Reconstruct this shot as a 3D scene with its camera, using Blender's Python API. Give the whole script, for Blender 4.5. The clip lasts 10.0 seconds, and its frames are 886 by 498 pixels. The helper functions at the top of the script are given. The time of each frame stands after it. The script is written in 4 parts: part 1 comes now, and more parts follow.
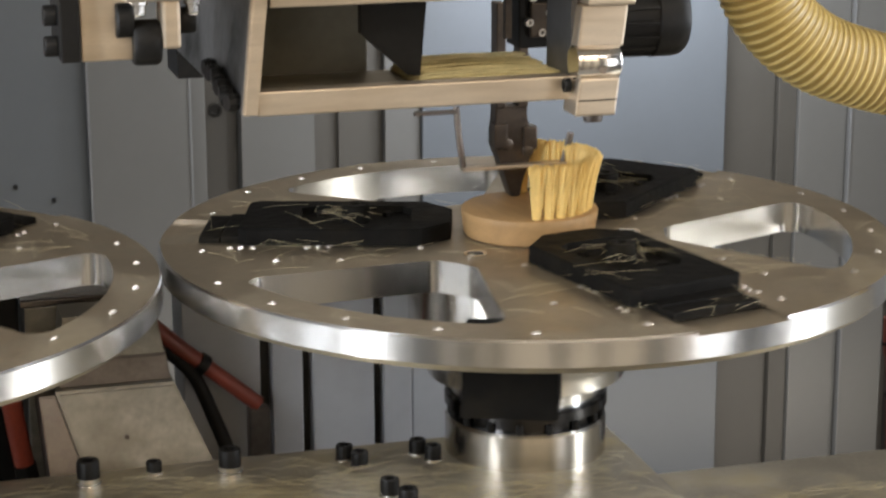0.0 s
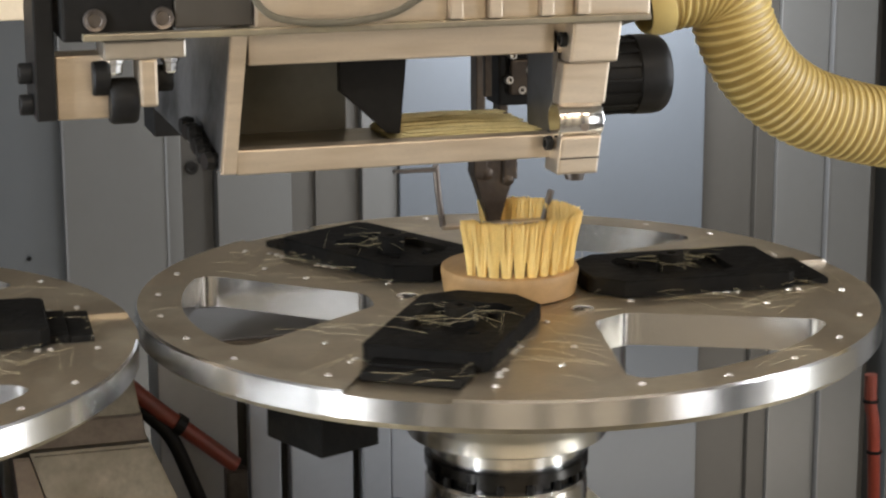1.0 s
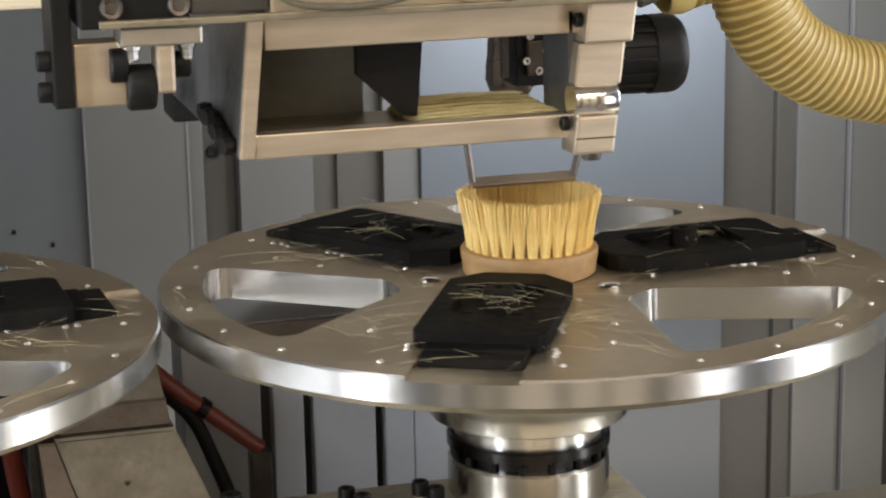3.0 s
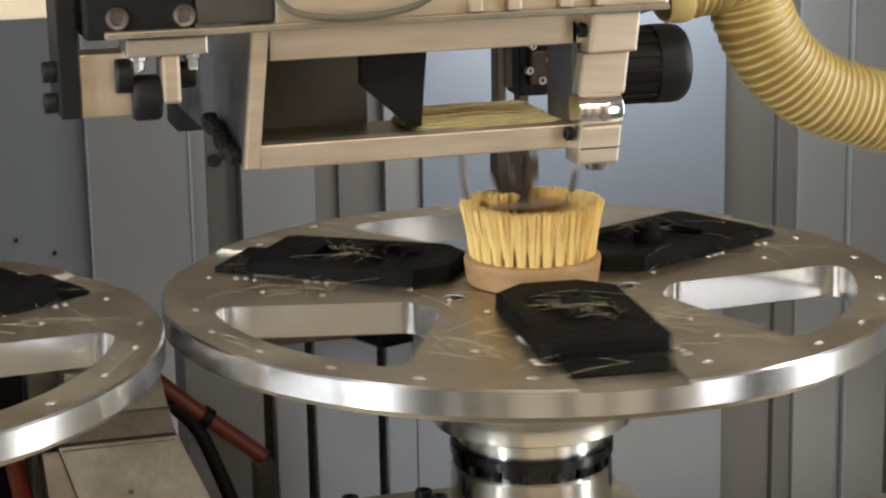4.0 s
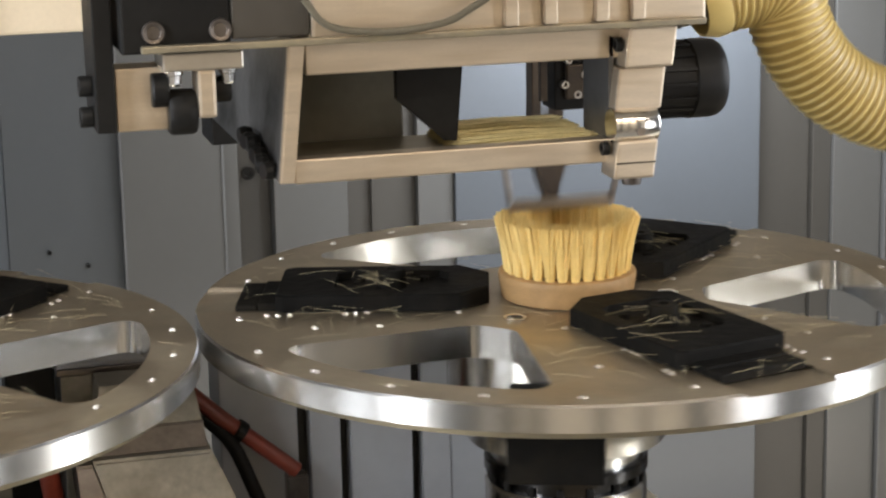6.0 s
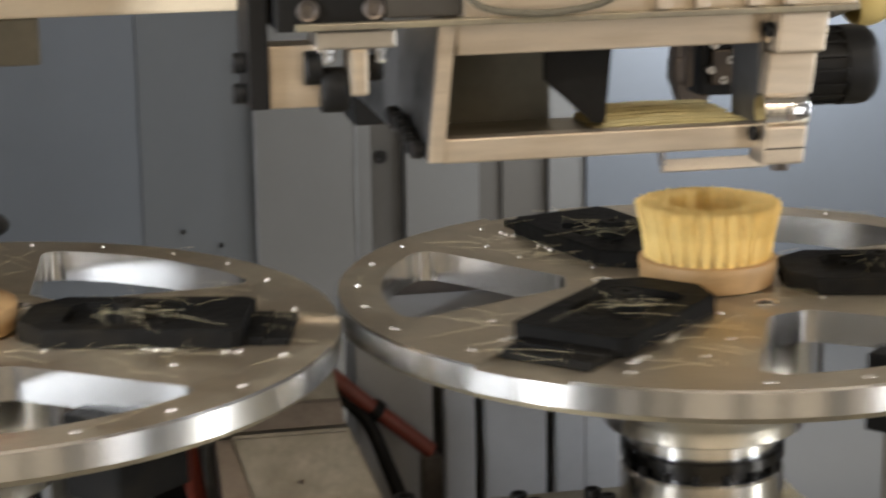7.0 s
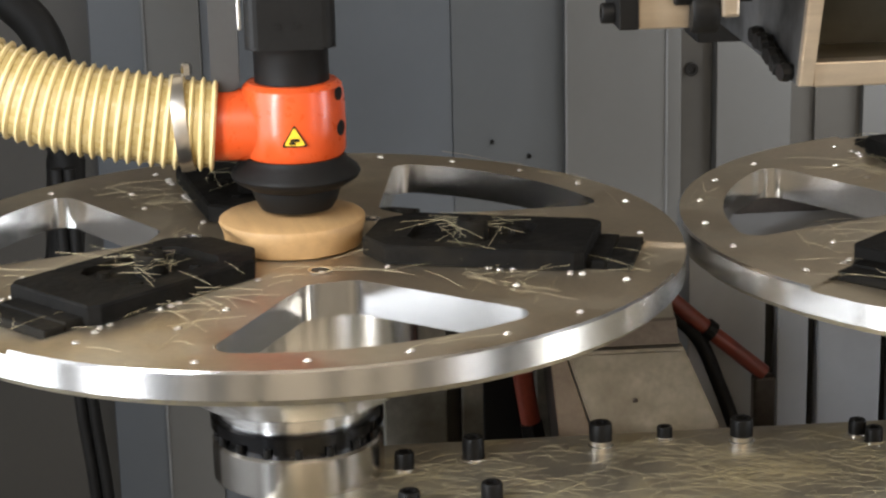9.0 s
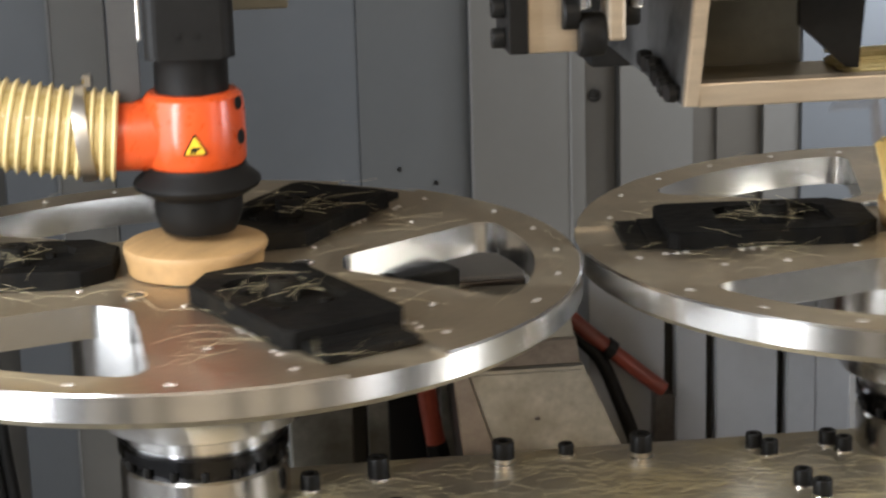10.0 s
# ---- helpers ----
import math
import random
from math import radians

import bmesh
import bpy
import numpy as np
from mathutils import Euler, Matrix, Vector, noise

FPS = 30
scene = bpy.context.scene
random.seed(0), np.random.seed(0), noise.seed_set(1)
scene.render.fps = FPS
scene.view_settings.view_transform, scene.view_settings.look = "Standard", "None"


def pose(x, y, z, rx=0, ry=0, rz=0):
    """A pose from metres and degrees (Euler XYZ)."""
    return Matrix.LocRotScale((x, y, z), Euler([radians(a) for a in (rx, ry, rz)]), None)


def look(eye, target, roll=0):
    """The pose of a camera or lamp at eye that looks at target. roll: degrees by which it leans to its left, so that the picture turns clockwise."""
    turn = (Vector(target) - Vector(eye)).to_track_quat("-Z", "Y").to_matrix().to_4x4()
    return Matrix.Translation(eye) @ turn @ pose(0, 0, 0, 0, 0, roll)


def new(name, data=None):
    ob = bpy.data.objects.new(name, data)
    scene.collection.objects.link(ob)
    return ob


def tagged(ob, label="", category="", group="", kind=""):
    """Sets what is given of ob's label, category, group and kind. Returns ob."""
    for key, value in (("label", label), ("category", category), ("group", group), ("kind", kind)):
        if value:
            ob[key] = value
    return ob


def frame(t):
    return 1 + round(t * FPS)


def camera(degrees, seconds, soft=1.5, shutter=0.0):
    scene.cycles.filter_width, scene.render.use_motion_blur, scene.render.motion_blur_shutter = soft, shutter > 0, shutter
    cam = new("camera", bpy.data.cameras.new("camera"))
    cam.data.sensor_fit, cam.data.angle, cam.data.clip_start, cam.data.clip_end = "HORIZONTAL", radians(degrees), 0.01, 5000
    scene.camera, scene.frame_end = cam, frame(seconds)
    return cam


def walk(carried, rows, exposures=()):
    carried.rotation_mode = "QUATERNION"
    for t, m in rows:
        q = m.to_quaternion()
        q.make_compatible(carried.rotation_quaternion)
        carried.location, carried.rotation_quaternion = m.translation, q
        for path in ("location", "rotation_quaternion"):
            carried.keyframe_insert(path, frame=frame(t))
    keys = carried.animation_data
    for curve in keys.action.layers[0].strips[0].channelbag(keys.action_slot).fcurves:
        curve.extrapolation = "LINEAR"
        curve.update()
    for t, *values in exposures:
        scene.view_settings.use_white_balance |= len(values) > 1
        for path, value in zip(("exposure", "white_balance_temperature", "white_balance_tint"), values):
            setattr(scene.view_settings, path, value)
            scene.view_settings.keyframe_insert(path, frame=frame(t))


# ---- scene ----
cam = camera(24.00, 10.0, soft=2.3, shutter=0.5)
# seconds, eye, target, roll
PATH = [
    (0, (-0.3599, -1.0990, 0.4193), (-0.0938, -0.1692, 0.1652), -0.16),
    (0.5, (-0.3595, -1.0912, 0.4192), (-0.0822, -0.1600, 0.1826), -0.03),
    (1, (-0.3591, -1.0879, 0.4183), (-0.0798, -0.1552, 0.1901), -0.13),
    (1.5, (-0.3572, -1.0881, 0.4186), (-0.0801, -0.1549, 0.1900), -0.29),
    (2, (-0.3565, -1.0899, 0.4189), (-0.0816, -0.1560, 0.1903), -0.49),
    (2.5, (-0.3557, -1.0905, 0.4186), (-0.0836, -0.1568, 0.1858), -0.77),
    (3, (-0.3573, -1.0924, 0.4197), (-0.0902, -0.1583, 0.1825), -1.04),
    (4.5, (-0.3607, -1.0936, 0.4220), (-0.0921, -0.1586, 0.1902), -1.04),
    (5, (-0.3611, -1.0926, 0.4214), (-0.0949, -0.1563, 0.1921), -0.73),
    (6.5, (-0.3614, -1.0900, 0.4226), (-0.1200, -0.1470, 0.1936), -1.45),
    (7, (-0.3751, -1.0918, 0.4195), (-0.1761, -0.1397, 0.1873), -0.77),
    (7.5, (-0.3930, -1.0816, 0.4187), (-0.2567, -0.1213, 0.1753), -1.21),
    (8, (-0.4039, -1.0754, 0.4175), (-0.3099, -0.1125, 0.1643), -1.17),
    (8.5, (-0.4096, -1.0733, 0.4227), (-0.3347, -0.1115, 0.1593), -1.31),
    (9, (-0.4166, -1.0784, 0.4259), (-0.3451, -0.1194, 0.1519), -1.37),
    (9.5, (-0.4113, -1.0898, 0.4262), (-0.3279, -0.1308, 0.1556), -1.63),
    (10, (-0.4095, -1.1001, 0.4269), (-0.2981, -0.1412, 0.1662), -1.62),
]
walk(cam, [(t, look(eye, aim, roll)) for t, eye, aim, roll in PATH])

# ---------------------------------------------------------------- light
world = bpy.data.worlds.new("world")
scene.world = world
world.use_nodes = True
world.node_tree.nodes["Background"].inputs[0].default_value = (0.75, 0.82, 1.0, 1)
world.node_tree.nodes["Background"].inputs[1].default_value = 0.25
scene.view_settings.exposure = -0.25


def area_lamp(name, eye, target, sx, sy, watts, colour):
    data = bpy.data.lights.new(name, "AREA")
    data.shape, data.size, data.size_y, data.energy, data.color = "RECTANGLE", sx, sy, watts, colour
    ob = new(name, data)
    ob.matrix_world = look(eye, target)
    return ob


WARM, COOL = (1.0, 0.73, 0.45), (0.78, 0.88, 1.0)
area_lamp("machine_lamp_west", (-0.78, -0.43, 0.36), (-0.2, 0.0, 0.1), 0.10, 0.70, 10.0, (0.90, 0.94, 1.0))
area_lamp("machine_lamp_east", (0.78, -0.40, 0.36), (-0.1, 0.0, 0.1), 0.11, 0.70, 10.0, (0.90, 0.94, 1.0))
area_lamp("window_west", (-1.00, -0.08, 0.20), (-0.30, 0.30, 0.0), 0.50, 0.55, 4.2, (0.88, 0.93, 1.0))
area_lamp("window_south_east", (0.78, -1.20, 0.20), (-0.2, 0.0, 0.10), 0.28, 0.80, 3.2, (0.97, 0.97, 1.0))
area_lamp("hall_lamp", (0.05, -2.10, 1.20), (0.0, -0.60, -0.05), 1.7, 0.7, 9.5, WARM)
# Unseen light added to brighten the hall that rims and pockets reflect.
area_lamp("hall_reflection_fill", (0.0, -1.75, 1.55), (0.0, -2.35, -0.6), 2.4, 0.25, 62.0, (1.0, 0.89, 0.75))
# Added light on the upper panel, so the turntable faces mirror something bright.
area_lamp("upper_panel_fill", (0.40, 0.55, 0.86), (0.42, 0.93, 0.66), 0.50, 0.12, 12.0, (1.0, 0.95, 0.87))
# Unseen strip, added over the right wall panel to give it a glow.
area_lamp("wall_glow_fill", (0.39, 0.78, 0.262), (0.40, 0.96, -0.02), 0.30, 0.05, 6.0, (0.92, 0.95, 1.0))
# Fill light hidden below the bed, added to lift the lower back wall.
area_lamp("under_bed_fill", (0.24, 0.58, -0.46), (0.24, 0.95, -0.16), 1.3, 0.08, 3.8, (1.0, 0.90, 0.77))


# ---------------------------------------------------------------- materials
def material(name, colour, rough=0.5, metal=0.0, spread=0.15, scale=40.0, bump=0.1, fine=350.0, coat=0.0,
             stretch=(1, 1, 1), rough_spread=0.1, dirt=None, dirt_scale=9.0, dirt_amount=0.0, spec=0.5, dusty=False):
    """Noise-varied principled material: two scales of colour, fine relief, optional stains."""
    m = bpy.data.materials.new(name)
    m.use_nodes = True
    nt = m.node_tree
    bsdf = nt.nodes["Principled BSDF"]
    co = nt.nodes.new("ShaderNodeTexCoord")
    mp = nt.nodes.new("ShaderNodeMapping")
    mp.inputs["Scale"].default_value = stretch
    nt.links.new(co.outputs["Object"], mp.inputs["Vector"])

    def noise_node(s, detail):
        n = nt.nodes.new("ShaderNodeTexNoise")
        n.inputs["Scale"].default_value = s
        n.inputs["Detail"].default_value = detail
        nt.links.new(mp.outputs["Vector"], n.inputs["Vector"])
        return n

    big, small = noise_node(scale, 4), noise_node(fine, 3)
    ramp = nt.nodes.new("ShaderNodeValToRGB")
    lo = tuple(max(0.0, c * (1 - spread)) for c in colour)
    hi = tuple(min(1.0, c * (1 + spread)) for c in colour)
    ramp.color_ramp.elements[0].position, ramp.color_ramp.elements[0].color = 0.3, (*lo, 1)
    ramp.color_ramp.elements[1].position, ramp.color_ramp.elements[1].color = 0.7, (*hi, 1)
    mixv = nt.nodes.new("ShaderNodeMix")
    mixv.data_type = "FLOAT"
    mixv.inputs["Factor"].default_value = 0.4
    nt.links.new(big.outputs["Fac"], mixv.inputs["A"])
    nt.links.new(small.outputs["Fac"], mixv.inputs["B"])
    nt.links.new(mixv.outputs["Result"], ramp.inputs["Fac"])
    out = ramp.outputs["Color"]
    if dirt:
        dn = noise_node(dirt_scale, 8)
        dr = nt.nodes.new("ShaderNodeValToRGB")
        dr.color_ramp.elements[0].position, dr.color_ramp.elements[1].position = 0.48, 0.68
        dr.color_ramp.elements[0].color = (0, 0, 0, 1)
        dr.color_ramp.elements[1].color = (dirt_amount, dirt_amount, dirt_amount, 1)
        nt.links.new(dn.outputs["Fac"], dr.inputs["Fac"])
        mx = nt.nodes.new("ShaderNodeMix")
        mx.data_type = "RGBA"
        mx.inputs["B"].default_value = (*dirt, 1)
        nt.links.new(dr.outputs["Color"], mx.inputs["Factor"])
        nt.links.new(out, mx.inputs["A"])
        out = mx.outputs["Result"]
        if dusty:
            dull = nt.nodes.new("ShaderNodeMath")
            dull.operation = "MULTIPLY_ADD"
            dull.inputs[1].default_value, dull.inputs[2].default_value = -metal, metal
            nt.links.new(dr.outputs["Color"], dull.inputs[0])
            nt.links.new(dull.outputs[0], bsdf.inputs["Metallic"])
    nt.links.new(out, bsdf.inputs["Base Color"])
    rr = nt.nodes.new("ShaderNodeMapRange")
    rr.inputs["To Min"].default_value = max(0.02, rough - rough_spread)
    rr.inputs["To Max"].default_value = min(1.0, rough + rough_spread)
    nt.links.new(small.outputs["Fac"], rr.inputs["Value"])
    nt.links.new(rr.outputs["Result"], bsdf.inputs["Roughness"])
    bsdf.inputs["Metallic"].default_value = metal
    bsdf.inputs["Coat Weight"].default_value = coat
    bsdf.inputs["Specular IOR Level"].default_value = spec
    bp = nt.nodes.new("ShaderNodeBump")
    bp.inputs["Strength"].default_value = bump
    bp.inputs["Distance"].default_value = 0.001
    nt.links.new(small.outputs["Fac"], bp.inputs["Height"])
    nt.links.new(bp.outputs["Normal"], bsdf.inputs["Normal"])
    return m


def turned(name, colour, rough, aniso):
    """Lathe-turned metal: highlights stretch across the grooves that run round z."""
    m = material(name, colour, rough, 1.0, 0.05, 30, 0.02, 400, stretch=(1, 1, 6), rough_spread=0.04)
    nt = m.node_tree
    tg = nt.nodes.new("ShaderNodeTangent")
    tg.direction_type, tg.axis = "RADIAL", "Z"
    bsdf = nt.nodes["Principled BSDF"]
    nt.links.new(tg.outputs["Tangent"], bsdf.inputs["Tangent"])
    bsdf.inputs["Anisotropic"].default_value = aniso
    bsdf.inputs["Anisotropic Rotation"].default_value = 0.25
    return m


ALU_FACE = material("milled_aluminium_face", (0.48, 0.41, 0.305), 0.43, 1.0, 0.18, 18, 0.02, 300, rough_spread=0.07,
                    dirt=(0.14, 0.108, 0.052), dirt_scale=13, dirt_amount=0.6, dusty=True)
ALU_RIM = turned("turned_aluminium_rim", (0.82, 0.81, 0.79), 0.25, 0.85)
ALU_POCKET = material("milled_pocket_wall", (0.80, 0.79, 0.77), 0.20, 1.0, 0.05, 30, 0.03, 300, stretch=(6, 6, 0.4), rough_spread=0.05)
STEEL = turned("ground_steel", (0.62, 0.60, 0.57), 0.22, 0.75)
BARE = material("bare_machined_aluminium", (0.60, 0.515, 0.405), 0.46, 1.0, 0.14, 25, 0.05, 500, stretch=(1, 1, 8), rough_spread=0.08, dirt=(0.48, 0.395, 0.29), dirt_scale=16, dirt_amount=0.6)
BRIGHT = material("bright_metal", (0.82, 0.81, 0.79), 0.16, 1.0, 0.05, 60, 0.02)
SCREW = material("zinc_screw", (0.62, 0.585, 0.53), 0.33, 1.0, 0.05, 60, 0.02)
DARKSTEEL = material("dark_oiled_steel_and_shade", (0.16, 0.14, 0.125), 0.38, 0.85, 0.25, 60, 0.1)
TOOLSTEEL = material("black_oily_tool_steel", (0.055, 0.043, 0.034), 0.36, 0.6, 0.4, 90, 0.15, dirt=(0.10, 0.075, 0.05), dirt_scale=70, dirt_amount=0.6)
BLACK = material("black_anodised", (0.009, 0.0086, 0.008), 0.42, 0.0, 0.3, 40, 0.08, spec=0.16)
GLOSSBLACK = turned("polished_black_steel", (0.045, 0.045, 0.047), 0.22, 0.6)
PAD = material("black_clamp_plastic", (0.007, 0.0066, 0.006), 0.66, 0.0, 0.45, 45, 0.6, 170, dirt=(0.022, 0.018, 0.012), dirt_scale=30, dirt_amount=0.5, spec=0.07)
RUBBER = material("black_rubber", (0.008, 0.0076, 0.007), 0.52, 0.0, 0.3, 50, 0.1, spec=0.16)
WOOD = material("beech_wood", (0.40, 0.245, 0.106), 0.58, 0.0, 0.20, 22, 0.25, 260, stretch=(1, 6, 6), rough_spread=0.08)
BRISTLE = material("natural_bristle", (0.88, 0.65, 0.245), 0.55, 0.0, 0.10, 90, 0.02, 500)
STOCK = material("grey_straw_bristle", (0.52, 0.44, 0.22), 0.55, 0.0, 0.25, 90, 0.02, 500)
DUSTED_DULL = material("dusty_shelf_dull_bevel_metal", (0.27, 0.24, 0.18), 0.42, 0.8, 0.2, 30, 0.08, 300, stretch=(1, 6, 1), dirt=(0.24, 0.20, 0.11), dirt_scale=40, dirt_amount=0.7, dusty=True)
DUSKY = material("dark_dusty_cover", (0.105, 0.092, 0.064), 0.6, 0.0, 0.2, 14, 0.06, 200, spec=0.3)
COVER = material("pale_grey_cover_paint", (0.37, 0.375, 0.385), 0.42, 0.0, 0.06, 6, 0.05, 150, dirt=(0.22, 0.21, 0.19), dirt_scale=9, dirt_amount=0.5)
BEDSTRAW = material("dusty_straw", (0.40, 0.34, 0.20), 0.6, 0.0, 0.3, 60, 0.02, 500)
STRAW = material("bristle_clipping", (0.58, 0.50, 0.31), 0.5, 0.0, 0.2, 90, 0.02, 500)
ORANGE = material("orange_gloss_paint", (0.60, 0.075, 0.013), 0.30, 0.0, 0.10, 30, 0.06, 200, coat=0.12, dirt=(0.42, 0.06, 0.015), dirt_scale=30, dirt_amount=0.5)
YELLOW = material("yellow_sticker", (0.80, 0.48, 0.03), 0.4, 0.0, 0.05)
HOSE = material("cream_hose_wall", (0.31, 0.215, 0.062), 0.5, 0.0, 0.10, 30, 0.05, 200, coat=0.05)
HOSE_RIB = material("cream_hose_rib", (0.64, 0.51, 0.25), 0.36, 0.0, 0.06, 30, 0.03, 200, coat=0.3)
HOSE_PALE = material("yellow_hose_rib", (0.56, 0.435, 0.165), 0.46, 0.0, 0.06, 30, 0.03, 200, coat=0.05)
HOSE_CLEAR = material("translucent_hose_wall", (0.36, 0.265, 0.105), 0.28, 0.0, 0.2, 60, 0.05, 200, coat=0.4)
RED = material("red_hose", (0.21, 0.035, 0.018), 0.45, 0.0, 0.2, 40, 0.15, 300, dirt=(0.08, 0.05, 0.04), dirt_amount=0.5)
SMEARED = material("oil_smeared_sheet", (0.115, 0.112, 0.11), 0.36, 0.7, 0.2, 20, 0.05, 200, dirt=(0.018, 0.017, 0.015), dirt_scale=26, dirt_amount=0.95)
CREAM = material("cream_painted_steel", (0.55, 0.46, 0.33), 0.45, 0.0, 0.08, 12, 0.05)
WALL = material("blue_grey_panel_paint", (0.059, 0.067, 0.078), 0.42, 0.0, 0.05, 5, 0.06, 120, rough_spread=0.06, dirt=(0.043, 0.048, 0.054), dirt_scale=4, dirt_amount=0.5)
WALL_LIT = material("grey_panel_lit_tone", (0.070, 0.0705, 0.069), 0.40, 0.0, 0.05, 5, 0.06, 120, rough_spread=0.06, dirt=(0.056, 0.055, 0.052), dirt_scale=4, dirt_amount=0.5)
WALL_MID = material("grey_panel_mid_tone", (0.054, 0.0595, 0.065), 0.42, 0.0, 0.05, 5, 0.06, 120, rough_spread=0.06, dirt=(0.042, 0.045, 0.047), dirt_scale=4, dirt_amount=0.4)
WALL_DARK = material("dark_grey_recess_shade", (0.034, 0.032, 0.028), 0.5, 0.0, 0.15, 6, 0.06, 120)
DARKPANEL = material("dark_brown_panel", (0.042, 0.036, 0.028), 0.5, 0.0, 0.15, 6, 0.06, 120)
SHEET = material("galvanised_sheet", (0.24, 0.225, 0.195), 0.40, 0.6, 0.10, 10, 0.05, 200, rough_spread=0.1)
# Dark blotches hold both the dust and the shadow lying on these sheets.
SHADED_DUSTSHEET = material("dusty_shaded_sheet", (0.25, 0.235, 0.20), 0.42, 0.6, 0.35, 14, 0.08, 200, rough_spread=0.1, dirt=(0.085, 0.073, 0.050), dirt_scale=15, dirt_amount=0.9)
BEDMETAL = material("oily_bed_steel", (0.38, 0.345, 0.275), 0.38, 0.8, 0.25, 22, 0.1, 300, dirt=(0.30, 0.25, 0.135), dirt_scale=20, dirt_amount=0.75, dusty=True)
FLOORM = material("grey_floor", (0.26, 0.25, 0.23), 0.6, 0.0, 0.15, 5, 0.1)
DUSKGREY = material("dark_grey_paint", (0.045, 0.043, 0.040), 0.5, 0.0, 0.12, 20, 0.06, spec=0.3)
POST = material("grey_post_paint", (0.13, 0.125, 0.115), 0.5, 0.0, 0.1, 6, 0.05)
FOLD_HIGHLIGHT = material("fold_highlight_tone", (0.092, 0.095, 0.098), 0.45, 0.0, 0.2, 20, 0.05)
SIDEPAINT = material("pale_side_panel_paint", (0.44, 0.455, 0.48), 0.5, 0.0, 0.08, 4, 0.05)
ROOM = material("hall_paint", (0.62, 0.58, 0.51), 0.7, 0.0, 0.08, 4, 0.05)


# ---------------------------------------------------------------- mesh helpers
def part(name, bm, mat, parent=None, label="", at=None, smooth=False):
    """One mesh object from a bmesh; mat may be a list."""
    me = bpy.data.meshes.new(name)
    bmesh.ops.recalc_face_normals(bm, faces=bm.faces)
    bm.to_mesh(me)
    bm.free()
    for m in mat if isinstance(mat, (list, tuple)) else [mat]:
        me.materials.append(m)
    if smooth:
        me.polygons.foreach_set("use_smooth", [True] * len(me.polygons))
        me.set_sharp_from_angle(angle=radians(35))
    ob = new(name, me)
    if parent is not None:
        ob.parent = parent
    if at is not None:
        ob.matrix_basis = at
    if label:
        ob["label"] = label
    return ob


def thing(name, at, label, category, group="", kind=""):
    ob = new(name)
    ob.empty_display_size = 0.02
    ob.matrix_basis = at
    return tagged(ob, label, category, group, kind)


def add_box(bm, x0, x1, y0, y1, z0, z1, bevel=0.0, m=None, mi=0):
    old = set(bm.verts)
    vs = [bm.verts.new((x, y, z)) for x in (x0, x1) for y in (y0, y1) for z in (z0, z1)]
    fs = []
    for q in ((0, 1, 3, 2), (4, 6, 7, 5), (0, 4, 5, 1), (2, 3, 7, 6), (0, 2, 6, 4), (1, 5, 7, 3)):
        f = bm.faces.new([vs[i] for i in q])
        f.material_index = mi
        fs.append(f)
    if bevel:
        es = list({e for f in fs for e in f.edges})
        bmesh.ops.bevel(bm, geom=es, offset=bevel, segments=2, affect="EDGES", profile=0.6, material=-1)
    if m is not None:
        bmesh.ops.transform(bm, matrix=m, verts=[v for v in bm.verts if v not in old])
    return bm


def add_prism(bm, outline, z0, z1, bevel=0.0, m=None, mi=0):
    old = set(bm.verts)
    n = len(outline)
    lo = [bm.verts.new((x, y, z0)) for x, y in outline]
    hi = [bm.verts.new((x, y, z1)) for x, y in outline]
    fs = [bm.faces.new(lo[::-1]), bm.faces.new(hi)]
    for i in range(n):
        fs.append(bm.faces.new((lo[i], lo[(i + 1) % n], hi[(i + 1) % n], hi[i])))
    for f in fs:
        f.material_index = mi
    if bevel:
        bmesh.ops.bevel(bm, geom=list(fs[1].edges) + list(fs[0].edges), offset=bevel, segments=2, affect="EDGES", material=-1)
    if m is not None:
        bmesh.ops.transform(bm, matrix=m, verts=[v for v in bm.verts if v not in old])
    return bm


def add_lathe(bm, profile, steps=48, m=None, mi=0, closed=False):
    """Turn a profile of (radius, z) round z. Ends on the axis are closed with a fan."""
    old = set(bm.verts)
    rings = []
    for r, z in profile:
        if r < 1e-6:
            rings.append([bm.verts.new((0, 0, z))])
        else:
            rings.append([bm.verts.new((r * math.cos(2 * math.pi * i / steps), r * math.sin(2 * math.pi * i / steps), z)) for i in range(steps)])
    pairs = list(zip(rings, rings[1:])) + ([(rings[-1], rings[0])] if closed else [])
    for a, b in pairs:
        for i in range(steps):
            j = (i + 1) % steps
            if len(a) == 1 and len(b) == 1:
                continue
            if len(a) == 1:
                f = bm.faces.new((a[0], b[i], b[j]))
            elif len(b) == 1:
                f = bm.faces.new((a[i], a[j], b[0]))
            else:
                f = bm.faces.new((a[i], a[j], b[j], b[i]))
            f.material_index = mi
    if m is not None:
        bmesh.ops.transform(bm, matrix=m, verts=[v for v in bm.verts if v not in old])
    return bm


